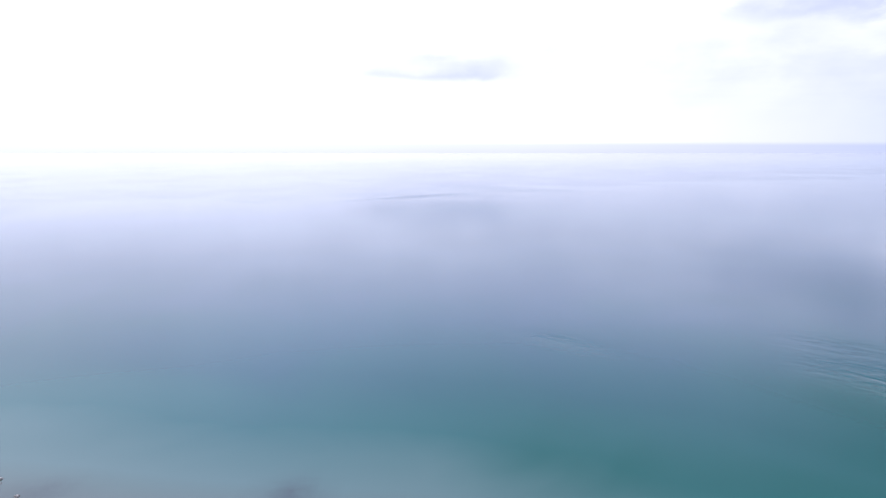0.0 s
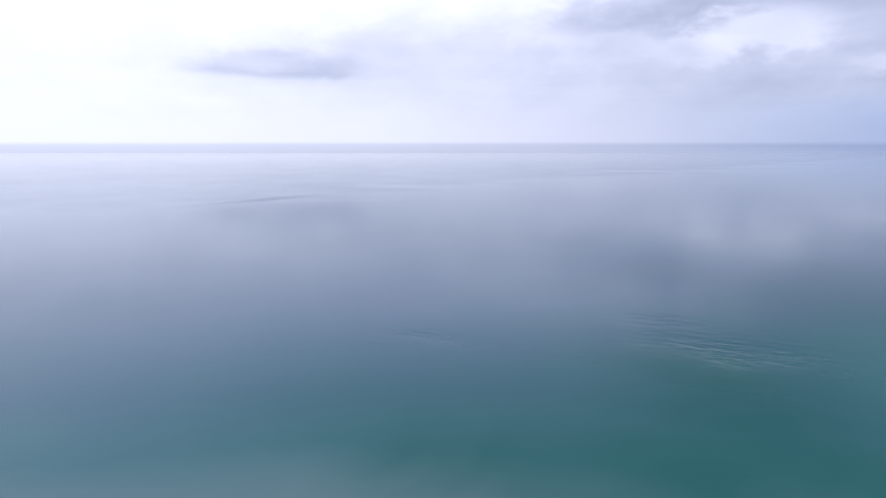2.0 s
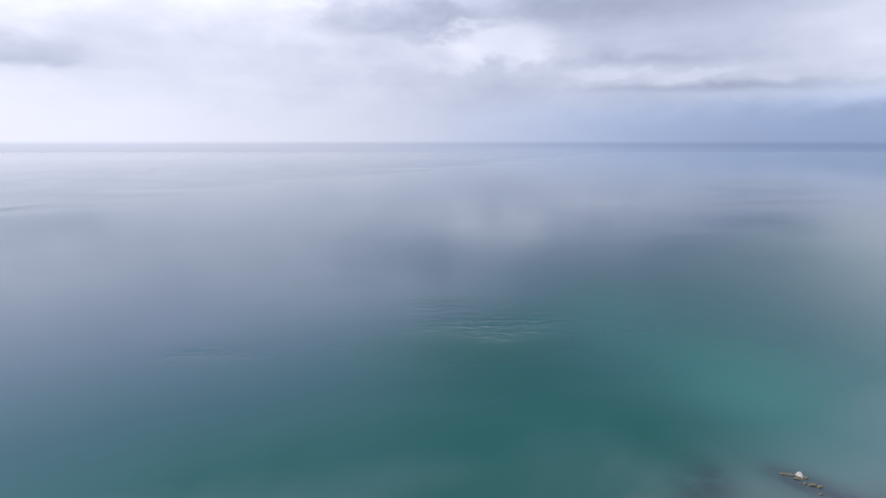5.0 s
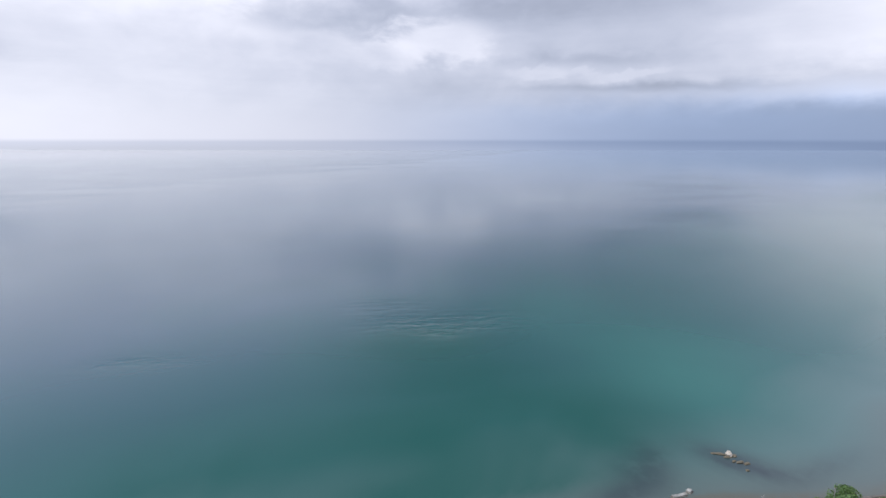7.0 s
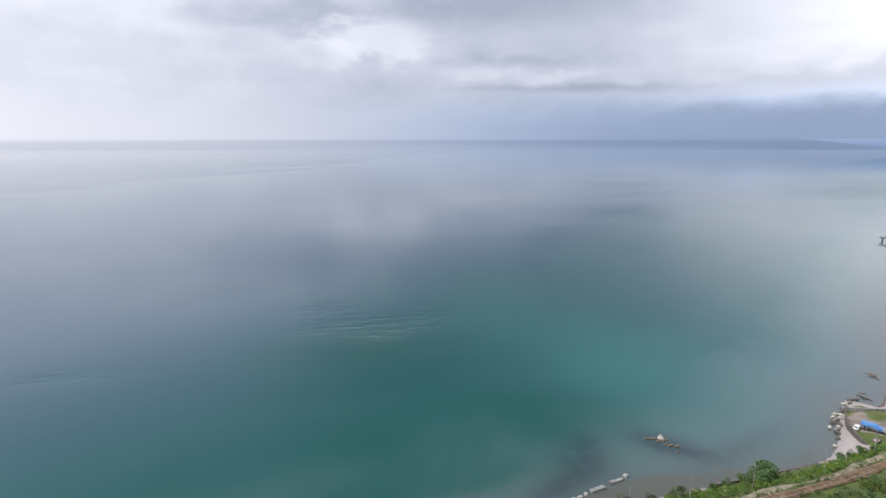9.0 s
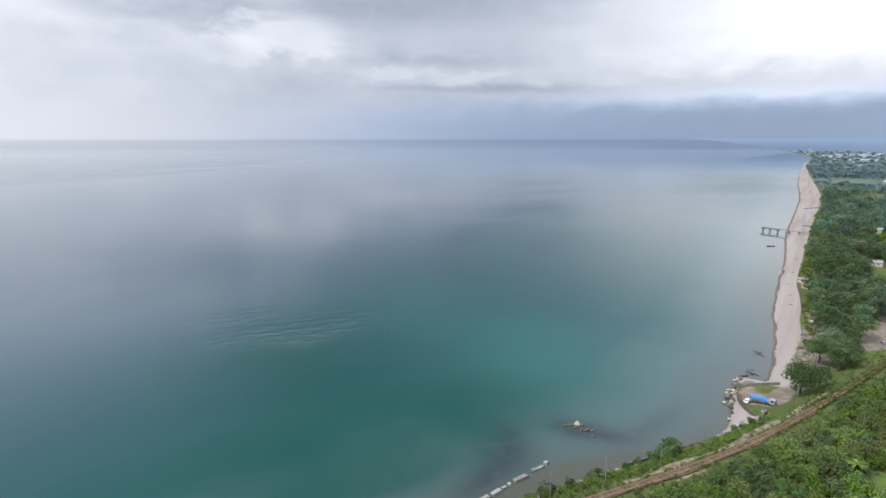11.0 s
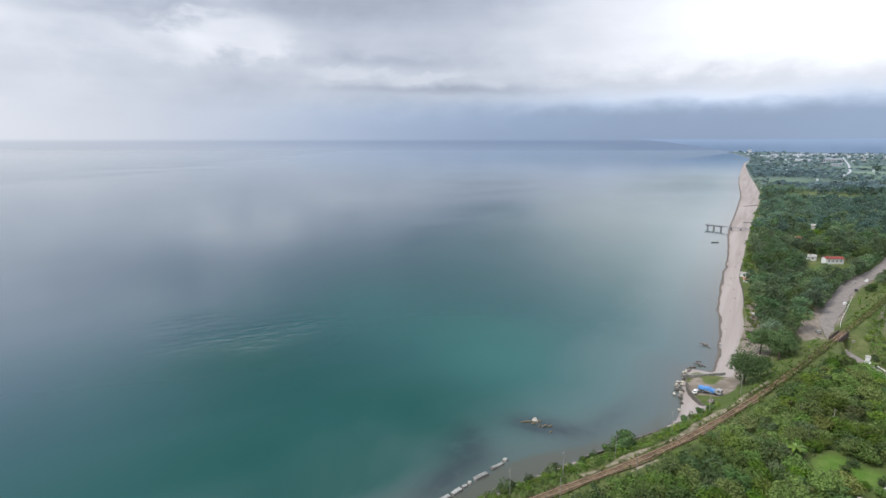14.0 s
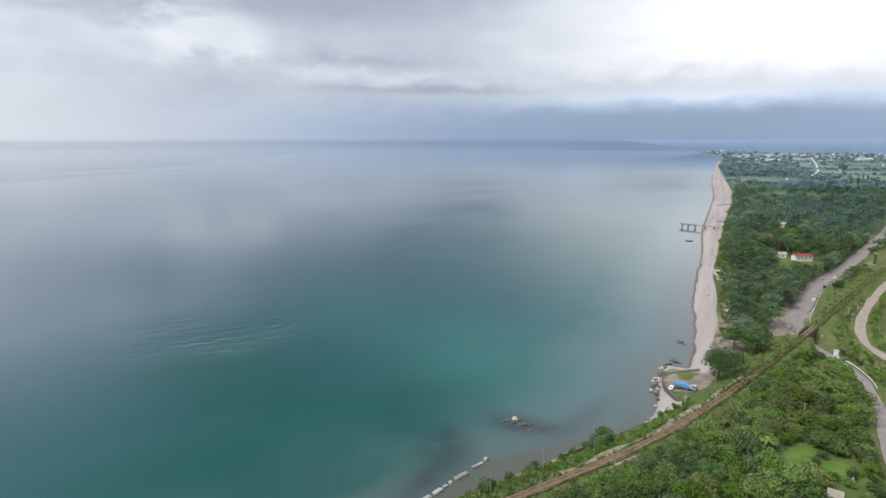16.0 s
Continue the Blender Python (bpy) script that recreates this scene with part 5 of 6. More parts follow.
boulder(112.0, 147.0, (2.9, 2.0, 1.9), PALE_ROCK, "bleached white rock standing out of shallow water", "offshore rocks", 0.35, 1, 30)
for i, (x, y, a, b, h) in enumerate(((109.6, 148.0, 2.4, 0.9, 0.7), (108.0, 148.5, 1.8, 0.7, 0.5), (111.0, 146.0, 2.2, 0.9, 0.6), (113.2, 142.8, 2.2, 0.8, 0.6), (114.8, 141.8, 2.0, 0.7, 0.5), (111.6, 143.6, 1.4, 0.6, 0.5), (112.6, 138.6, 1.0, 0.7, 0.5), (113.6, 146.4, 1.3, 1.0, 0.7))):
    boulder(x, y, (a * 1.35, b * 1.5, h * 1.25), ALGAE_ROCK, "low yellow-brown weedy rock awash in the sea", "offshore rocks", 0.08, 10 + i, -20 + i * 9)
PILE = ((181.5, 142.9), (179.5, 139.8), (177.6, 138.6), (175.8, 137.6), (173.8, 135.4), (197.0, 152.2), (194.2, 150.2), (189.8, 147.2), (186.4, 145.0), (200.9, 153.8), (192, 148.6), (184, 143.4), (198.5, 152.0), (170.5, 132.6), (165, 129), (203.4, 153.6))
g = np.random.default_rng(199)
PILE += tuple((x + g.normal() * 0.7 + 0.4, y + g.normal() * 0.7 - 0.6) for x, y in ((199, 153.5), (195.5, 152), (192, 150.5), (187.5, 147.5), (183, 144.6), (180, 142), (178, 141), (175, 139), (172.5, 137), (190, 149.4), (185, 146.4), (197, 153)))
for i, (x, y) in enumerate(PILE):
    g = np.random.default_rng(200 + i)
    boulder(x, y, (g.uniform(1.0, 2.3), g.uniform(0.9, 1.7), g.uniform(0.9, 1.4)), (ROCK, OLD_CONCRETE, PALE_ROCK)[i % 3],
            "dark wet boulder in a shore rock pile" if i % 3 == 0 else "pale angular boulder in a shore rock pile", "shore rock pile", 0.45, 40 + i, g.uniform(0, 180))


def logs(x, y, count, seed):
    g = np.random.default_rng(seed)
    for i in range(count):
        a, l = g.uniform(0, math.pi), g.uniform(2.0, 4.2)
        ob = part("drift_log", bm_rod((-l / 2, 0, 0), (l / 2, 0, 0.15), 0.26, 0.16, 7), DRIFTWOOD)
        ob.matrix_basis = pose(x + g.normal() * 1.3, y + g.normal() * 1.3, 0.25 + 0.12 * i, 0, g.uniform(-8, 8), math.degrees(a))
        tagged(ob, "dark driftwood log lying in the shallows", "driftwood", "drift logs")


logs(208.4, 155.2, 5, 1)
logs(231.5, 169.8, 5, 2)


def drift_line():
    """Dark weed and wrack along the water's edge."""
    g = np.random.default_rng(17)
    line = np.array([(x, y, 0.0) for x, y in COAST if 206 < x < 1500])
    p, d = along(line, 0.9)
    verts, faces = [], []
    shape = [(math.cos(i * math.pi / 3), math.sin(i * math.pi / 3)) for i in range(6)]
    for (x, y, _), t in zip(p, d):
        if noise.noise(Vector((x * 0.02, y * 0.02, 7))) < -0.45:
            continue
        n, base, s = (t[1], -t[0]), len(verts), g.uniform(0.5, 1.1) * (1 + x / 900)
        off = 1.0 + 1.6 * noise.noise(Vector((x * 0.05, y * 0.05, 0))) + g.normal() * 0.25
        cx, cy = x + n[0] * off, y + n[1] * off
        h = 0.16 * off + 0.12
        verts += [(cx + t[0] * a * s + n[0] * b * s * 0.55, cy + t[1] * a * s + n[1] * b * s * 0.55, max(h - 0.25, -0.1)) for a, b in shape] + [(cx, cy, h + g.uniform(0.1, 0.3))]
        faces += [(base + i, base + (i + 1) % 6, base + 6) for i in range(6)]
    tagged(new("wrack_line", mesh_of("wrack_line", verts, faces, DRIFTWOOD)), "dark line of weed and driftwood at the waterline", "debris", kind="stuff")


drift_line()


def beach_litter():
    g = np.random.default_rng(23)
    for i in range(26):
        v = g.uniform(60, 330)
        x, y = 200 + v * ALONG.x, 140 + v * ALONG.y
        x, y = x + g.uniform(-8, 10) * ALONG.y, y - g.uniform(-8, 10) * ALONG.x
        if not inside(np.array([x]), np.array([y]), LAND)[0] or inside(np.array([x]), np.array([y]), UPLAND)[0]:
            continue
        pale = i % 3 == 0
        l = g.uniform(0.8, 2.6)
        ob = part("beach_log", bm_rod((-l / 2, 0, 0), (l / 2, 0, 0), 0.2, 0.12, 6), PALE_BARK if pale else DRIFTWOOD)
        ob.matrix_basis = pose(x, y, level(x, y) + 0.12, 0, 0, g.uniform(0, 180))
        tagged(ob, ("bleached" if pale else "dark") + " driftwood log stranded on the pebble beach", "driftwood", "beach driftwood")


beach_litter()


def pier():
    a, b = Vector((550.5, 417.0, 0)), Vector((561, 369, 0))
    turn = math.degrees(math.atan2(b.y - a.y, b.x - a.x))
    length = (b - a).length
    ob = thing("pier", pose(a.x, a.y, 0, 0, 0, turn), "narrow dark steel pier on paired piles over the water", "pier")
    part("deck", bm_box((length, 2.2, 0.35), (length / 2, 0, 4.2), bevel=0.04), PIER_STEEL, ob)
    part("head_platform", bm_box((20, 3.4, 0.4), (9, 0, 3.5), bevel=0.04), PIER_STEEL, ob)
    for s in (-1, 1):
        part("handrail", bm_box((length, 0.08, 0.08), (length / 2, s * 1.05, 5.3)), PIER_STEEL, ob)
        for i in range(14):
            part("post", bm_box((0.08, 0.08, 1.0), (0.6 + i * length / 14, s * 1.05, 4.85)), PIER_STEEL, ob)
    for x in (2, 9, 17, 28, 38):
        for s in (-1, 1):
            part("pile", bm_rod((x, s * 1.3, -6), (x, s * 1.1, 4.1), 0.42, 0.38, 8), PIER_STEEL, ob)
        part("cross_beam", bm_box((0.5, 3.4, 0.5), (x, 0, 3.9), bevel=0.04), PIER_STEEL, ob)
        part("brace", bm_rod((x, -1.2, 0.6), (x, 1.2, 3.5), 0.12, 0.12, 6), PIER_STEEL, ob)


pier()


def pipe(a, b, r, label):
    z0, z1 = level(*a), level(*b)
    ob = thing("outfall_pipe", pose(0, 0, 0), label, "pipe", "beach pipes")
    part("tube", bm_rod((a[0], a[1], max(z0, 0) + 0.7), (b[0], b[1], z1 + 0.9), r, r, 8), PIER_STEEL, ob)
    for t in (0.15, 0.4, 0.65, 0.9):
        x, y = a[0] + (b[0] - a[0]) * t, a[1] + (b[1] - a[1]) * t
        part("support", bm_box((0.5, 0.5, 1.6), (x, y, max(level(x, y), -0.4) + 0.1)), PIER_STEEL, ob)


pipe((767, 521), (806, 515), 0.45, "dark outfall pipe on supports across the beach")
pipe((611, 414), (622, 405), 0.35, "dark drain pipe on supports at the beach edge")


def rowboat(x, y, turn, length, mat, label):
    ob = thing("rowing_boat", pose(x, y, 0.05, 0, 0, turn), label, "boat")
    bm = bmesh.new()
    rows = []
    for i in range(9):
        t = i / 8
        w = 0.75 * math.sin(math.pi * min(t * 0.75 + 0.25, 1.0)) ** 0.7 + 0.02
        px, rise = (t - 0.5) * length, 0.45 + 0.25 * abs(t - 0.4) ** 2 * 4
        rows.append([bm.verts.new((px, s * w * k, z)) for s, k, z in ((-1, 1.0, rise), (-1, 0.75, 0.0), (1, 0.75, 0.0), (1, 1.0, rise))])
    for p, q in zip(rows[:-1], rows[1:]):
        for j in range(3):
            bm.faces.new((p[j], p[j + 1], q[j + 1], q[j]))
    bm.faces.new(rows[0])
    bm.faces.new(rows[-1][::-1])
    bmesh.ops.solidify(bm, geom=bm.faces[:], thickness=0.06)
    part("hull", bm, mat, ob)
    for px in (-0.22, 0.05, 0.3):
        part("thwart", bm_box((0.28, 1.2, 0.05), (px * length, 0, 0.36)), DRIFTWOOD, ob)


rowboat(479.7, 351.6, -30, 7.0, DRIFTWOOD, "dark wooden boat afloat off the beach")
rowboat(238.5, 166.6, 50, 2.6, WHITE, "small white boat drawn up on the beach")


def wheels(ob, places, r, w):
    for x, y in places:
        t = part("wheel", bm_rod((x, y - w / 2, r), (x, y + w / 2, r), r, r, 14), RUBBER, ob)
        part("rim", bm_rod((x, y - w / 2 - 0.01, r), (x, y + w / 2 + 0.01, r), r * 0.55, r * 0.55, 10), CARGO, t)


def truck():
    x, y = 184.6, 131.2
    turn = math.degrees(math.atan2(125.8 - 134.4, 186.2 - 183.2))
    ob = thing("truck", pose(x, y, level(x, y) + 0.05, 0, 0, turn), "parked flatbed truck under a bright blue tarpaulin", "truck")
    part("chassis", bm_box((8.6, 1.2, 0.3), (0.2, 0, 0.85), bevel=0.03), RUBBER, ob)
    part("flatbed", bm_box((6.2, 2.3, 0.2), (-1.0, 0, 1.15), bevel=0.03), CARGO, ob)
    bm = bmesh.new()
    n = 12
    rings = []
    for i in range(n + 1):
        t = i / n
        px, ring = -4.1 + 6.2 * t, []
        for j in range(11):
            a = math.pi * j / 10
            hump = 1.15 + 0.22 * noise.noise(Vector((px * 0.8, j * 0.5, 2)))
            ring.append(bm.verts.new((px, -1.2 * math.copysign(abs(math.cos(a)) ** 0.6, math.cos(a)), 1.2 + hump * math.sin(a) ** 0.7 + (0.25 if 0.4 < t < 0.7 else 0))))
        rings.append(ring)
    for p, q in zip(rings[:-1], rings[1:]):
        for j in range(10):
            bm.faces.new((p[j], p[j + 1], q[j + 1], q[j]))
    bm.faces.new(rings[0])
    bm.faces.new(rings[-1][::-1])
    part("tarpaulin", bm, BLUE_TARP, ob, "bright blue tarpaulin")
    cab = part("cab", bm_box((1.9, 2.2, 1.9), (3.5, 0, 1.95), bevel=0.18), CARGO, ob)
    part("windscreen", bm_box((0.06, 1.8, 0.75), (4.46, 0, 2.35)), DARK_GLASS, cab)
    for s in (-1, 1):
        part("side_window", bm_box((0.9, 0.05, 0.65), (3.6, s * 1.1, 2.4)), DARK_GLASS, cab)
        part("headlight", bm_rod((4.45, s * 0.8, 1.35), (4.5, s * 0.8, 1.35), 0.13, 0.13, 10), WHITE, cab)
    part("load_crate", bm_box((0.8, 2.1, 1.0), (2.15, 0, 1.75), bevel=0.05), CARGO, ob)
    wheels(ob, [(3.4, s * 1.0) for s in (-1, 1)] + [(-2.2, s * 1.0) for s in (-1, 1)] + [(-3.3, s * 1.0) for s in (-1, 1)], 0.5, 0.32)


truck()


def car(x, y, turn, paint, label):
    ob = thing("car", pose(x, y, level(x, y) + 0.05, 0, 0, turn), label, "car", "parked cars")
    bm = bmesh.new()
    prof = ((-2.0, 0.35), (-2.05, 0.85), (-1.7, 0.98), (-1.2, 1.42), (0.35, 1.45), (1.0, 0.98), (1.95, 0.85), (2.05, 0.4))
    side = [[bm.verts.new((px, s * (0.82 if pz < 1.2 else 0.66), pz)) for px, pz in prof] for s in (-1, 1)]
    bm.faces.new(side[0])
    bm.faces.new(side[1][::-1])
    for i in range(len(prof)):
        j = (i + 1) % len(prof)
        bm.faces.new((side[0][i], side[1][i], side[1][j], side[0][j]))
    bmesh.ops.recalc_face_normals(bm, faces=bm.faces[:])
    bmesh.ops.bevel(bm, geom=bm.edges[:], offset=0.05, segments=1, affect="EDGES")
    body = part("body", bm, paint, ob)
    part("windscreen", bm_box((0.03, 1.25, 0.55), (0.74, 0, 1.22), (0, -54, 0)), DARK_GLASS, body)
    part("rear_window", bm_box((0.03, 1.2, 0.5), (-1.5, 0, 1.22), (0, 49, 0)), DARK_GLASS, body)
    for s in (-1, 1):
        part("side_window", bm_box((1.5, 0.03, 0.36), (-0.45, s * 0.76, 1.2), (s * -19, 0, 0)), DARK_GLASS, body)
        part("headlight", bm_box((0.04, 0.3, 0.14), (2.03, s * 0.6, 0.7)), WHITE, body)
        part("tail_light", bm_box((0.04, 0.25, 0.16), (-2.06, s * 0.62, 0.8)), RED_ROOF, body)
    wheels(ob, [(px, s * 0.76) for px in (-1.25, 1.3) for s in (-1, 1)], 0.31, 0.2)


car(182.0, 135.4, 20, WHITE, "white car parked on bare earth beside the truck")
car(418, 197, 24, CARGO, "grey car parked on the asphalt road")
car(431, 196, 200, WHITE, "white car standing on the asphalt road")
car(398, 186, 30, RUBBER, "dark car standing on the asphalt road")
car(360, 173, 20, WHITE, "white car on the wide asphalt road")
car(295, 152, 48, CARGO, "grey car where the lane meets the road")

# ---------------------------------------------------------------- buildings


def house(name, x, y, turn, w, d, h, ridge, wall, roof, label, windows=3, group="", model=False, chimney=True, door=True):
    z = 0 if model else level(x, y) - 0.1
    ob = thing(name, pose(x, y, z, 0, 0, turn), label, "house", group)
    bm = bm_box((w, d, h), (0, 0, h / 2))
    for s in (-1, 1):
        g = [bm.verts.new((s * w / 2, -d / 2, h)), bm.verts.new((s * w / 2, d / 2, h)), bm.verts.new((s * w / 2, 0, h + ridge))]
        bm.faces.new(g)
    part("wall", bm, wall, ob)
    r = part("roof", bm_gable(w, d, h, h + ridge, 0.45), roof, ob)
    if chimney:
        part("chimney", bm_box((0.6, 0.6, 1.5), (w * 0.25, d * 0.2, h + ridge * 0.8), bevel=0.03), MASONRY, r)
    if door:
        part("door", bm_box((1.0, 0.1, 2.1), (-w * 0.1, -d / 2 - 0.03, 1.1)), DRIFTWOOD, ob)
    for s in (-1, 1):
        for i in range(windows):
            px = (i - (windows - 1) / 2) * w / (windows + 0.4) + (0.9 if s < 0 else 0)
            f = part("window", bm_box((1.25, 0.1, 1.3), (px, s * (d / 2 + 0.03), h * 0.58)), WHITE, ob)
            part("pane", bm_box((1.0, 0.06, 1.05), (px, s * (d / 2 + 0.07), h * 0.58)), DARK_GLASS, f)
    return ob


house("house", 469, 238.8, 153, 14.0, 5.6, 4.6, 1.1, WHITE, RED_ROOF, "long pale house with a red tiled roof among trees", 4)
house("house", 467.5, 254, 140, 5.5, 5.0, 3.4, 1.4, WHITE, GREY_ROOF, "small white house at the edge of the wood", 1)
house("house", 521, 300.6, 150, 12, 8, 5.5, 2.8, PLASTER, TERRACOTTA, "pale house with a faded terracotta roof among trees", 3)
# house form added in place of a pale upright tree
house("house", 583, 319, 120, 3.6, 3.6, 11.5, 1.4, PLASTER, GREY_ROOF, "tall narrow house form standing in for a pale tree in the wood", 2)
house("house", 656, 330, 120, 12, 7, 6.0, 2.0, PLASTER, GREY_ROOF, "pale weathered house out in the wood", 2)
house("cottage", 149.4, 60.6, 116, 2.7, 3.2, 1.5, 1.0, PLASTER, TAN_ROOF, "small hut with a plain tan roof", 0, chimney=False, door=False)
ob = thing("marker_post", pose(161.8, 62.1, level(161.8, 62.1) - 0.1, 0, 0, 20), "small white marker post on a plinth in rough grass", "post")
part("plinth", bm_box((0.9, 0.8, 0.5), (0, 0, 0.25), bevel=0.05), CONCRETE, ob)
part("shaft", bm_box((0.36, 0.32, 1.0), (0, 0, 0.95), bevel=0.04), WHITE, ob)
part("cap", bm_box((0.5, 0.45, 0.16), (0, 0, 1.5), bevel=0.04), OLD_CONCRETE, ob)
for x, y, t, w, d, h, wall, roof, lab in ((371, 246, 122, 5.5, 3.6, 2.6, WHITE, GREY_ROOF, "white beach hut at the back of the beach"), (358, 235, 122, 4.0, 3.0, 2.4, WHITE, TERRACOTTA, "small white beach hut with a rusty roof"),
                                          (318, 192.5, 122, 4.5, 3.5, 2.6, WHITE, GREY_ROOF, "small white hut under beach trees"), (300, 186.5, 122, 4.0, 2.8, 2.3, PLASTER, GREY_ROOF, "pale wooden hut by the beach"),
                                          (289, 181.0, 122, 5.0, 3.0, 2.3, DRIFTWOOD, GREY_ROOF, "low grey shack at the back of the beach"), (262, 166.5, 122, 5.0, 2.6, 2.2, DRIFTWOOD, DRIFTWOOD, "low dark shack by the beach"),
                                          (254, 158.0, 122, 3.6, 2.4, 2.0, DRIFTWOOD, TAN_ROOF, "low pale shack by the beach"), (174.8, 123.0, 60, 1.7, 1.3, 1.0, DRIFTWOOD, DRIFTWOOD, "tiny brown shed on the grass"),
                                          (345, 215, 122, 4, 3, 2.4, WHITE, GREY_ROOF, "small white hut under beach trees")):
    house("beach_hut", x, y, t, w, d, h, 0.7, wall, roof, lab, 1, "beach huts", chimney=False)


def white_tower():
    x, y = 266.3, 115.8
    ob = thing("roadside_kiosk", pose(x, y, level(x, y) - 0.1, 0, 0, 30), "white stepped roadside kiosk beside the lane", "kiosk")
    part("base", bm_box((2.6, 2.2, 2.6), (0, 0, 1.3), bevel=0.08), WHITE, ob)
    part("upper_storey", bm_box((1.9, 1.6, 2.4), (0.3, 0.2, 3.8), bevel=0.08), WHITE, ob)
    part("roof", bm_box((2.2, 1.9, 0.25), (0.3, 0.2, 5.1), bevel=0.05), GREY_ROOF, ob)
    part("pane", bm_box((1.2, 0.06, 0.9), (0.3, -0.82, 3.9)), DARK_GLASS, ob)
    part("door", bm_box((0.9, 0.06, 2.0), (-0.6, -1.32, 1.05)), DRIFTWOOD, ob)
    ob = thing("concrete_plinth", pose(263.6, 112.9, level(263.6, 112.9) - 0.1, 0, 0, 30), "low white plinth beside the lane", "plinth")
    part("plinth_block", bm_box((2.6, 1.8, 1.7), (0, 0, 0.85), bevel=0.1), WHITE, ob)
    part("cap", bm_box((2.9, 2.1, 0.2), (0, 0, 1.8), bevel=0.04), CONCRETE, ob)


white_tower()


def guard_rail(line, label, gap=2.4, high=0.75):
    ob = thing("guard_rail", pose(0, 0, 0), label, "guard rail", kind="structure")
    p, d = along(line, gap)
    for i, (a, t) in enumerate(zip(p, d)):
        part("post", bm_box((0.14, 0.14, high), (a[0], a[1], a[2] + high / 2)), WHITE, ob)
        if i < len(p) - 1:
            b = p[i + 1]
            part("beam", bm_box((np.linalg.norm(b - a), 0.1, 0.34), tuple((a + b) / 2 + np.array([0, 0, high - 0.12])), (0, -math.degrees(math.atan2(b[2] - a[2], np.hypot(*(b - a)[:2]))), math.degrees(math.atan2(b[1] - a[1], b[0] - a[0])))), WHITE, ob)


def offset(line, off):
    t = np.gradient(line[:, :2], axis=0)
    t /= np.linalg.norm(t, axis=1)[:, None]
    return np.column_stack([line[:, 0] - t[:, 1] * off, line[:, 1] + t[:, 0] * off, line[:, 2] + 0.15])


b_line = ROAD_B[(ROAD_B[:, 0] < 268) & (ROAD_B[:, 0] > 244)]
guard_rail(offset(b_line, 2.4), "white guard rail along the lane's outer edge")
a_line = ROAD_A[(ROAD_A[:, 0] > 308) & (ROAD_A[:, 0] < 380)]
guard_rail(offset(a_line, -5.8), "low white barrier along the road's grass edge", 3.0, 0.6)


def picnic_table(x, y, turn):
    ob = thing("picnic_table", pose(x, y, level(x, y), 0, 0, turn), "grey wooden picnic table on bare ground by the beach", "table", "picnic tables")
    part("tabletop", bm_box((2.4, 0.9, 0.08), (0, 0, 0.76), bevel=0.02), DRIFTWOOD, ob)
    for s in (-1, 1):
        part("bench_seat", bm_box((2.4, 0.32, 0.06), (0, s * 0.85, 0.45), bevel=0.02), DRIFTWOOD, ob)
        part("trestle", bm_box((0.1, 1.9, 0.1), (s * 0.9, 0, 0.4)), DRIFTWOOD, ob)
        for w in (-1, 1):
            part("leg", bm_rod((s * 0.9, w * 0.75, -0.1), (s * 0.9, w * 0.3, 0.74), 0.06, 0.06, 6), DRIFTWOOD, ob)


for spot in ((247, 157.5, 30), (252, 163, 60), (258, 162.5, 20), (267, 170.5, 80), (274, 173, 35), (283, 178, 30), (247.5, 152, 70)):
    picnic_table(*spot)


def tall_stack():
    ob = thing("brick_stack", pose(500, 201, level(500, 201)), "dark square masonry stack beside the road", "chimney")
    part("foot", bm_box((2.2, 2.2, 1.2), (0, 0, 0.6), bevel=0.08), MASONRY, ob)
    part("shaft", bm_box((1.4, 1.4, 8.4), (0, 0, 5.2), bevel=0.06), GIRDER, ob)
    part("cap", bm_box((1.8, 1.8, 0.5), (0, 0, 9.6), bevel=0.05), MASONRY, ob)


tall_stack()


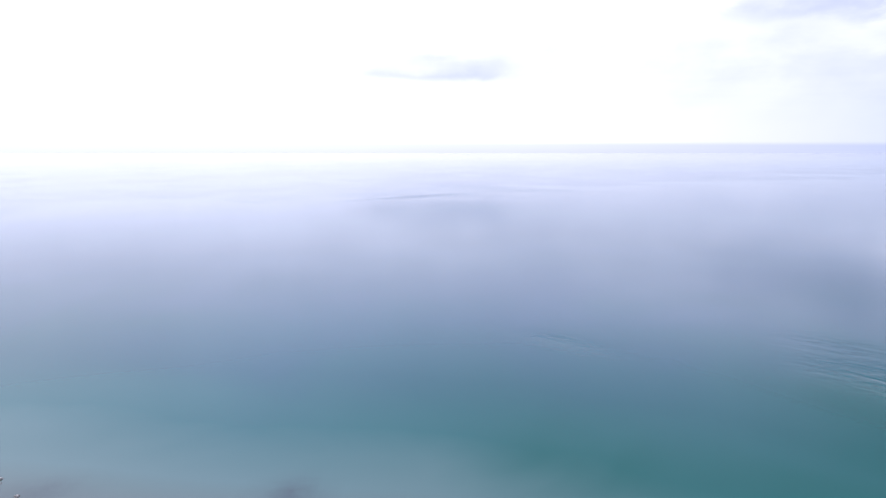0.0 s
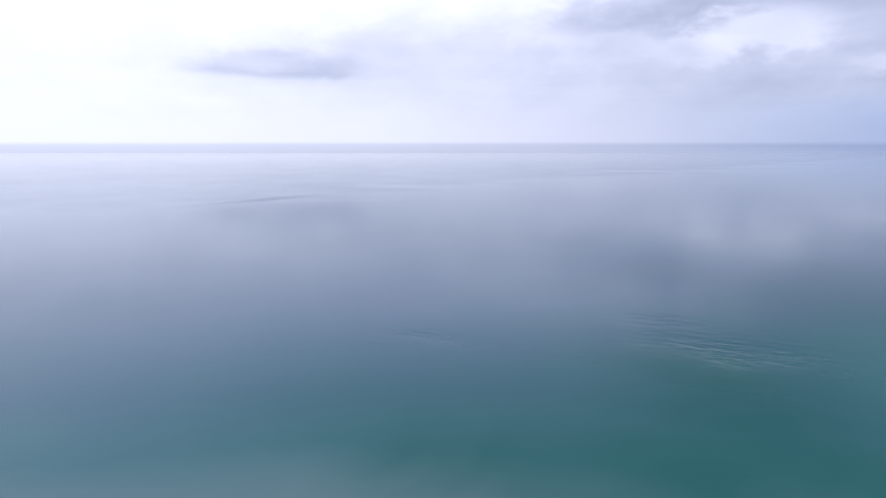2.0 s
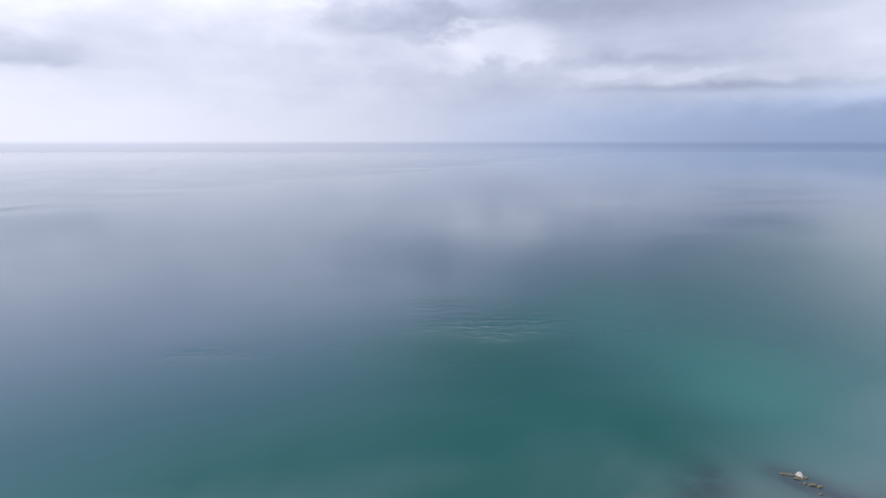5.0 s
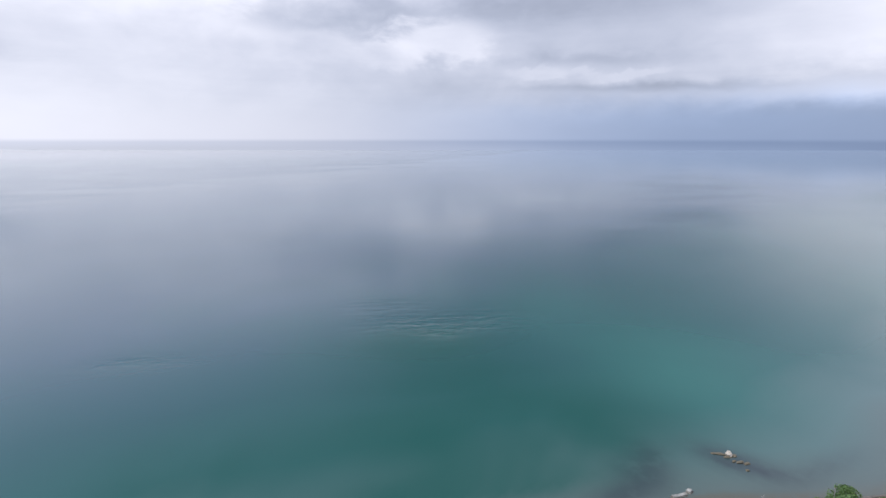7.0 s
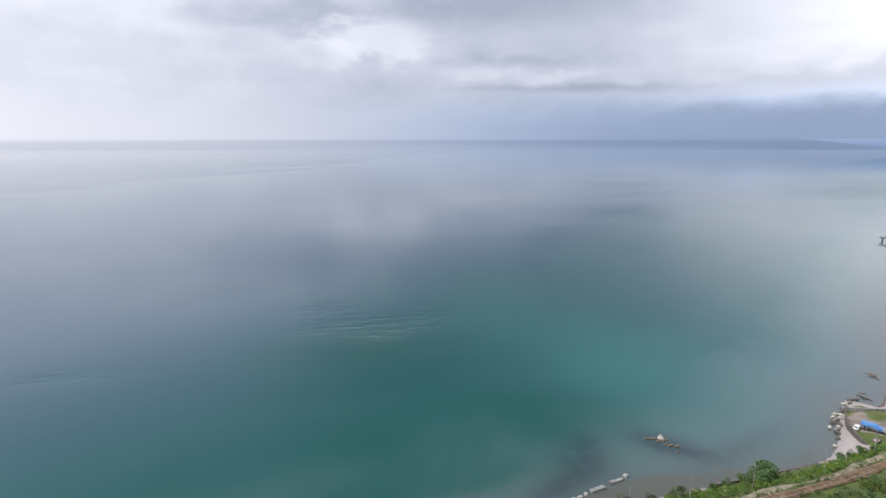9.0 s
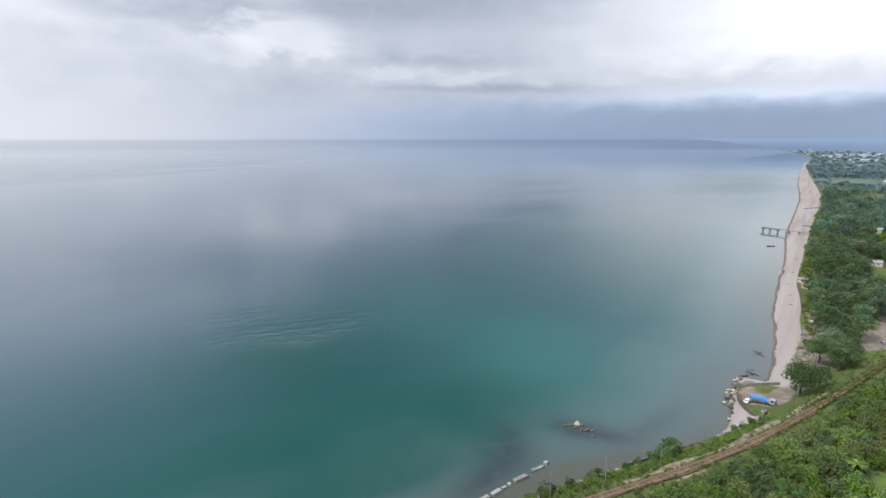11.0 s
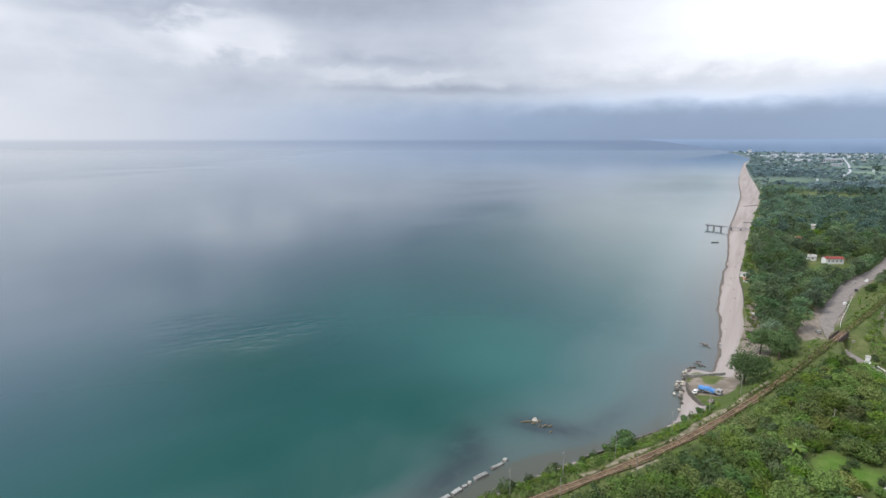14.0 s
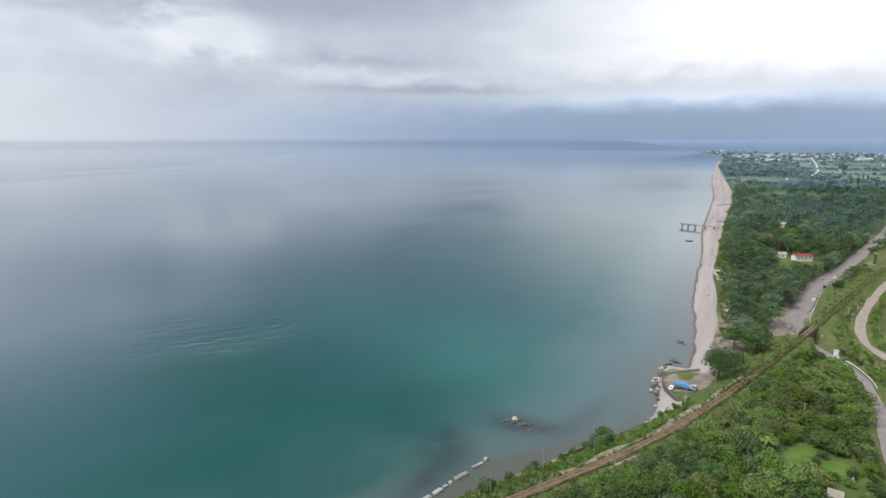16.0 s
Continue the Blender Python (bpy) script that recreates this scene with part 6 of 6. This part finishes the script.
def town():
    """Far town: low blocks and houses along the coast road."""
    g = np.random.default_rng(77)
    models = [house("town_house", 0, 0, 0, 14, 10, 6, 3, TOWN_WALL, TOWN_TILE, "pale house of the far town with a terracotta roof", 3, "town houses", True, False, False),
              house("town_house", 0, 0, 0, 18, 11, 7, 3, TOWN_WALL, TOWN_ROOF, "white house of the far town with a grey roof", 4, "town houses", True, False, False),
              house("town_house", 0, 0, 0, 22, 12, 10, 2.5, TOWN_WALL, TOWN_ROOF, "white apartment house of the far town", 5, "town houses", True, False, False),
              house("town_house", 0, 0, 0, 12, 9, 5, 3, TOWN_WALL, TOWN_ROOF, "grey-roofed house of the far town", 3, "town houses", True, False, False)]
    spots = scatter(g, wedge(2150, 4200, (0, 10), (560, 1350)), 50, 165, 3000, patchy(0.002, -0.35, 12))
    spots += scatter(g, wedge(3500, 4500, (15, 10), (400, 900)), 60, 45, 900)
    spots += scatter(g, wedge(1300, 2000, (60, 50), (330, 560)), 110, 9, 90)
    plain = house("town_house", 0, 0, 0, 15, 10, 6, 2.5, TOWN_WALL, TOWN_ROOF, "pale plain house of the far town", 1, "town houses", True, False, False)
    core = scatter(g, wedge(2450, 4350, (10, 5), (330, 380)), 44, 70, 1500, lambda x, y: near(x, y, FAR_ROAD)[0] > 20)
    tip = [(x + 0.55 * o, y - 0.83 * o) for (x, y), o in zip(COAST[(COAST[:, 0] > 3000) & (COAST[:, 0] < 4400)], g.uniform(30, 90, 40))]
    for x, y in core + tip + [(p[0] + g.normal() * 25, p[1] - g.uniform(20, 60)) for p in tip]:
        s = g.uniform(0.5, 0.95)
        copy_thing(plain, pose(0, 0, 0)).matrix_basis = pose(x, y, level(x, y) - 0.2, 0, 0, g.choice([33, 123]) + g.normal() * 12) @ Matrix.Diagonal((s * g.uniform(0.8, 1.4), s, s * g.uniform(0.8, 1.2), 1))
    bare_copy(plain)
    for x, y in spots:
        i = g.choice(4, p=[0.22, 0.30, 0.24, 0.24])
        s = g.uniform(0.42, 0.85) * (1.0 if x > 2000 else 0.62)
        copy_thing(models[i], pose(0, 0, 0)).matrix_basis = pose(x, y, level(x, y) - 0.2, 0, 0, g.choice([33, 123]) + g.normal() * 12) @ Matrix.Diagonal((s, s, s * g.uniform(0.9, 1.3), 1))
    for m in models:
        bare_copy(m)
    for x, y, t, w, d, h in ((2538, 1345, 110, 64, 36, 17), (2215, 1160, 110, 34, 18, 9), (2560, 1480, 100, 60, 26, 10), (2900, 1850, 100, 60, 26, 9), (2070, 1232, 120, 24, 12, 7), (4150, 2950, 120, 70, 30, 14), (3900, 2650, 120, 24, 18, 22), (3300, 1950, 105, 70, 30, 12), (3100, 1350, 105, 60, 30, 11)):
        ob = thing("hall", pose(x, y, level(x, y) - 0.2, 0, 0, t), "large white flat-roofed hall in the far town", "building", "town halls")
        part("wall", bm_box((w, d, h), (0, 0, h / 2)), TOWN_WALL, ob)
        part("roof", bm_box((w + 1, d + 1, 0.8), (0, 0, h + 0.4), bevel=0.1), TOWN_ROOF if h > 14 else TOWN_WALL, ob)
        for s in (-1, 1):
            for i in range(max(2, int(w // 9))):
                part("window", bm_box((4.2, 0.2, h * 0.3), (-w / 2 + 5 + i * 9, s * (d / 2 + 0.05), h * 0.55)), DARK_GLASS, ob)


town()
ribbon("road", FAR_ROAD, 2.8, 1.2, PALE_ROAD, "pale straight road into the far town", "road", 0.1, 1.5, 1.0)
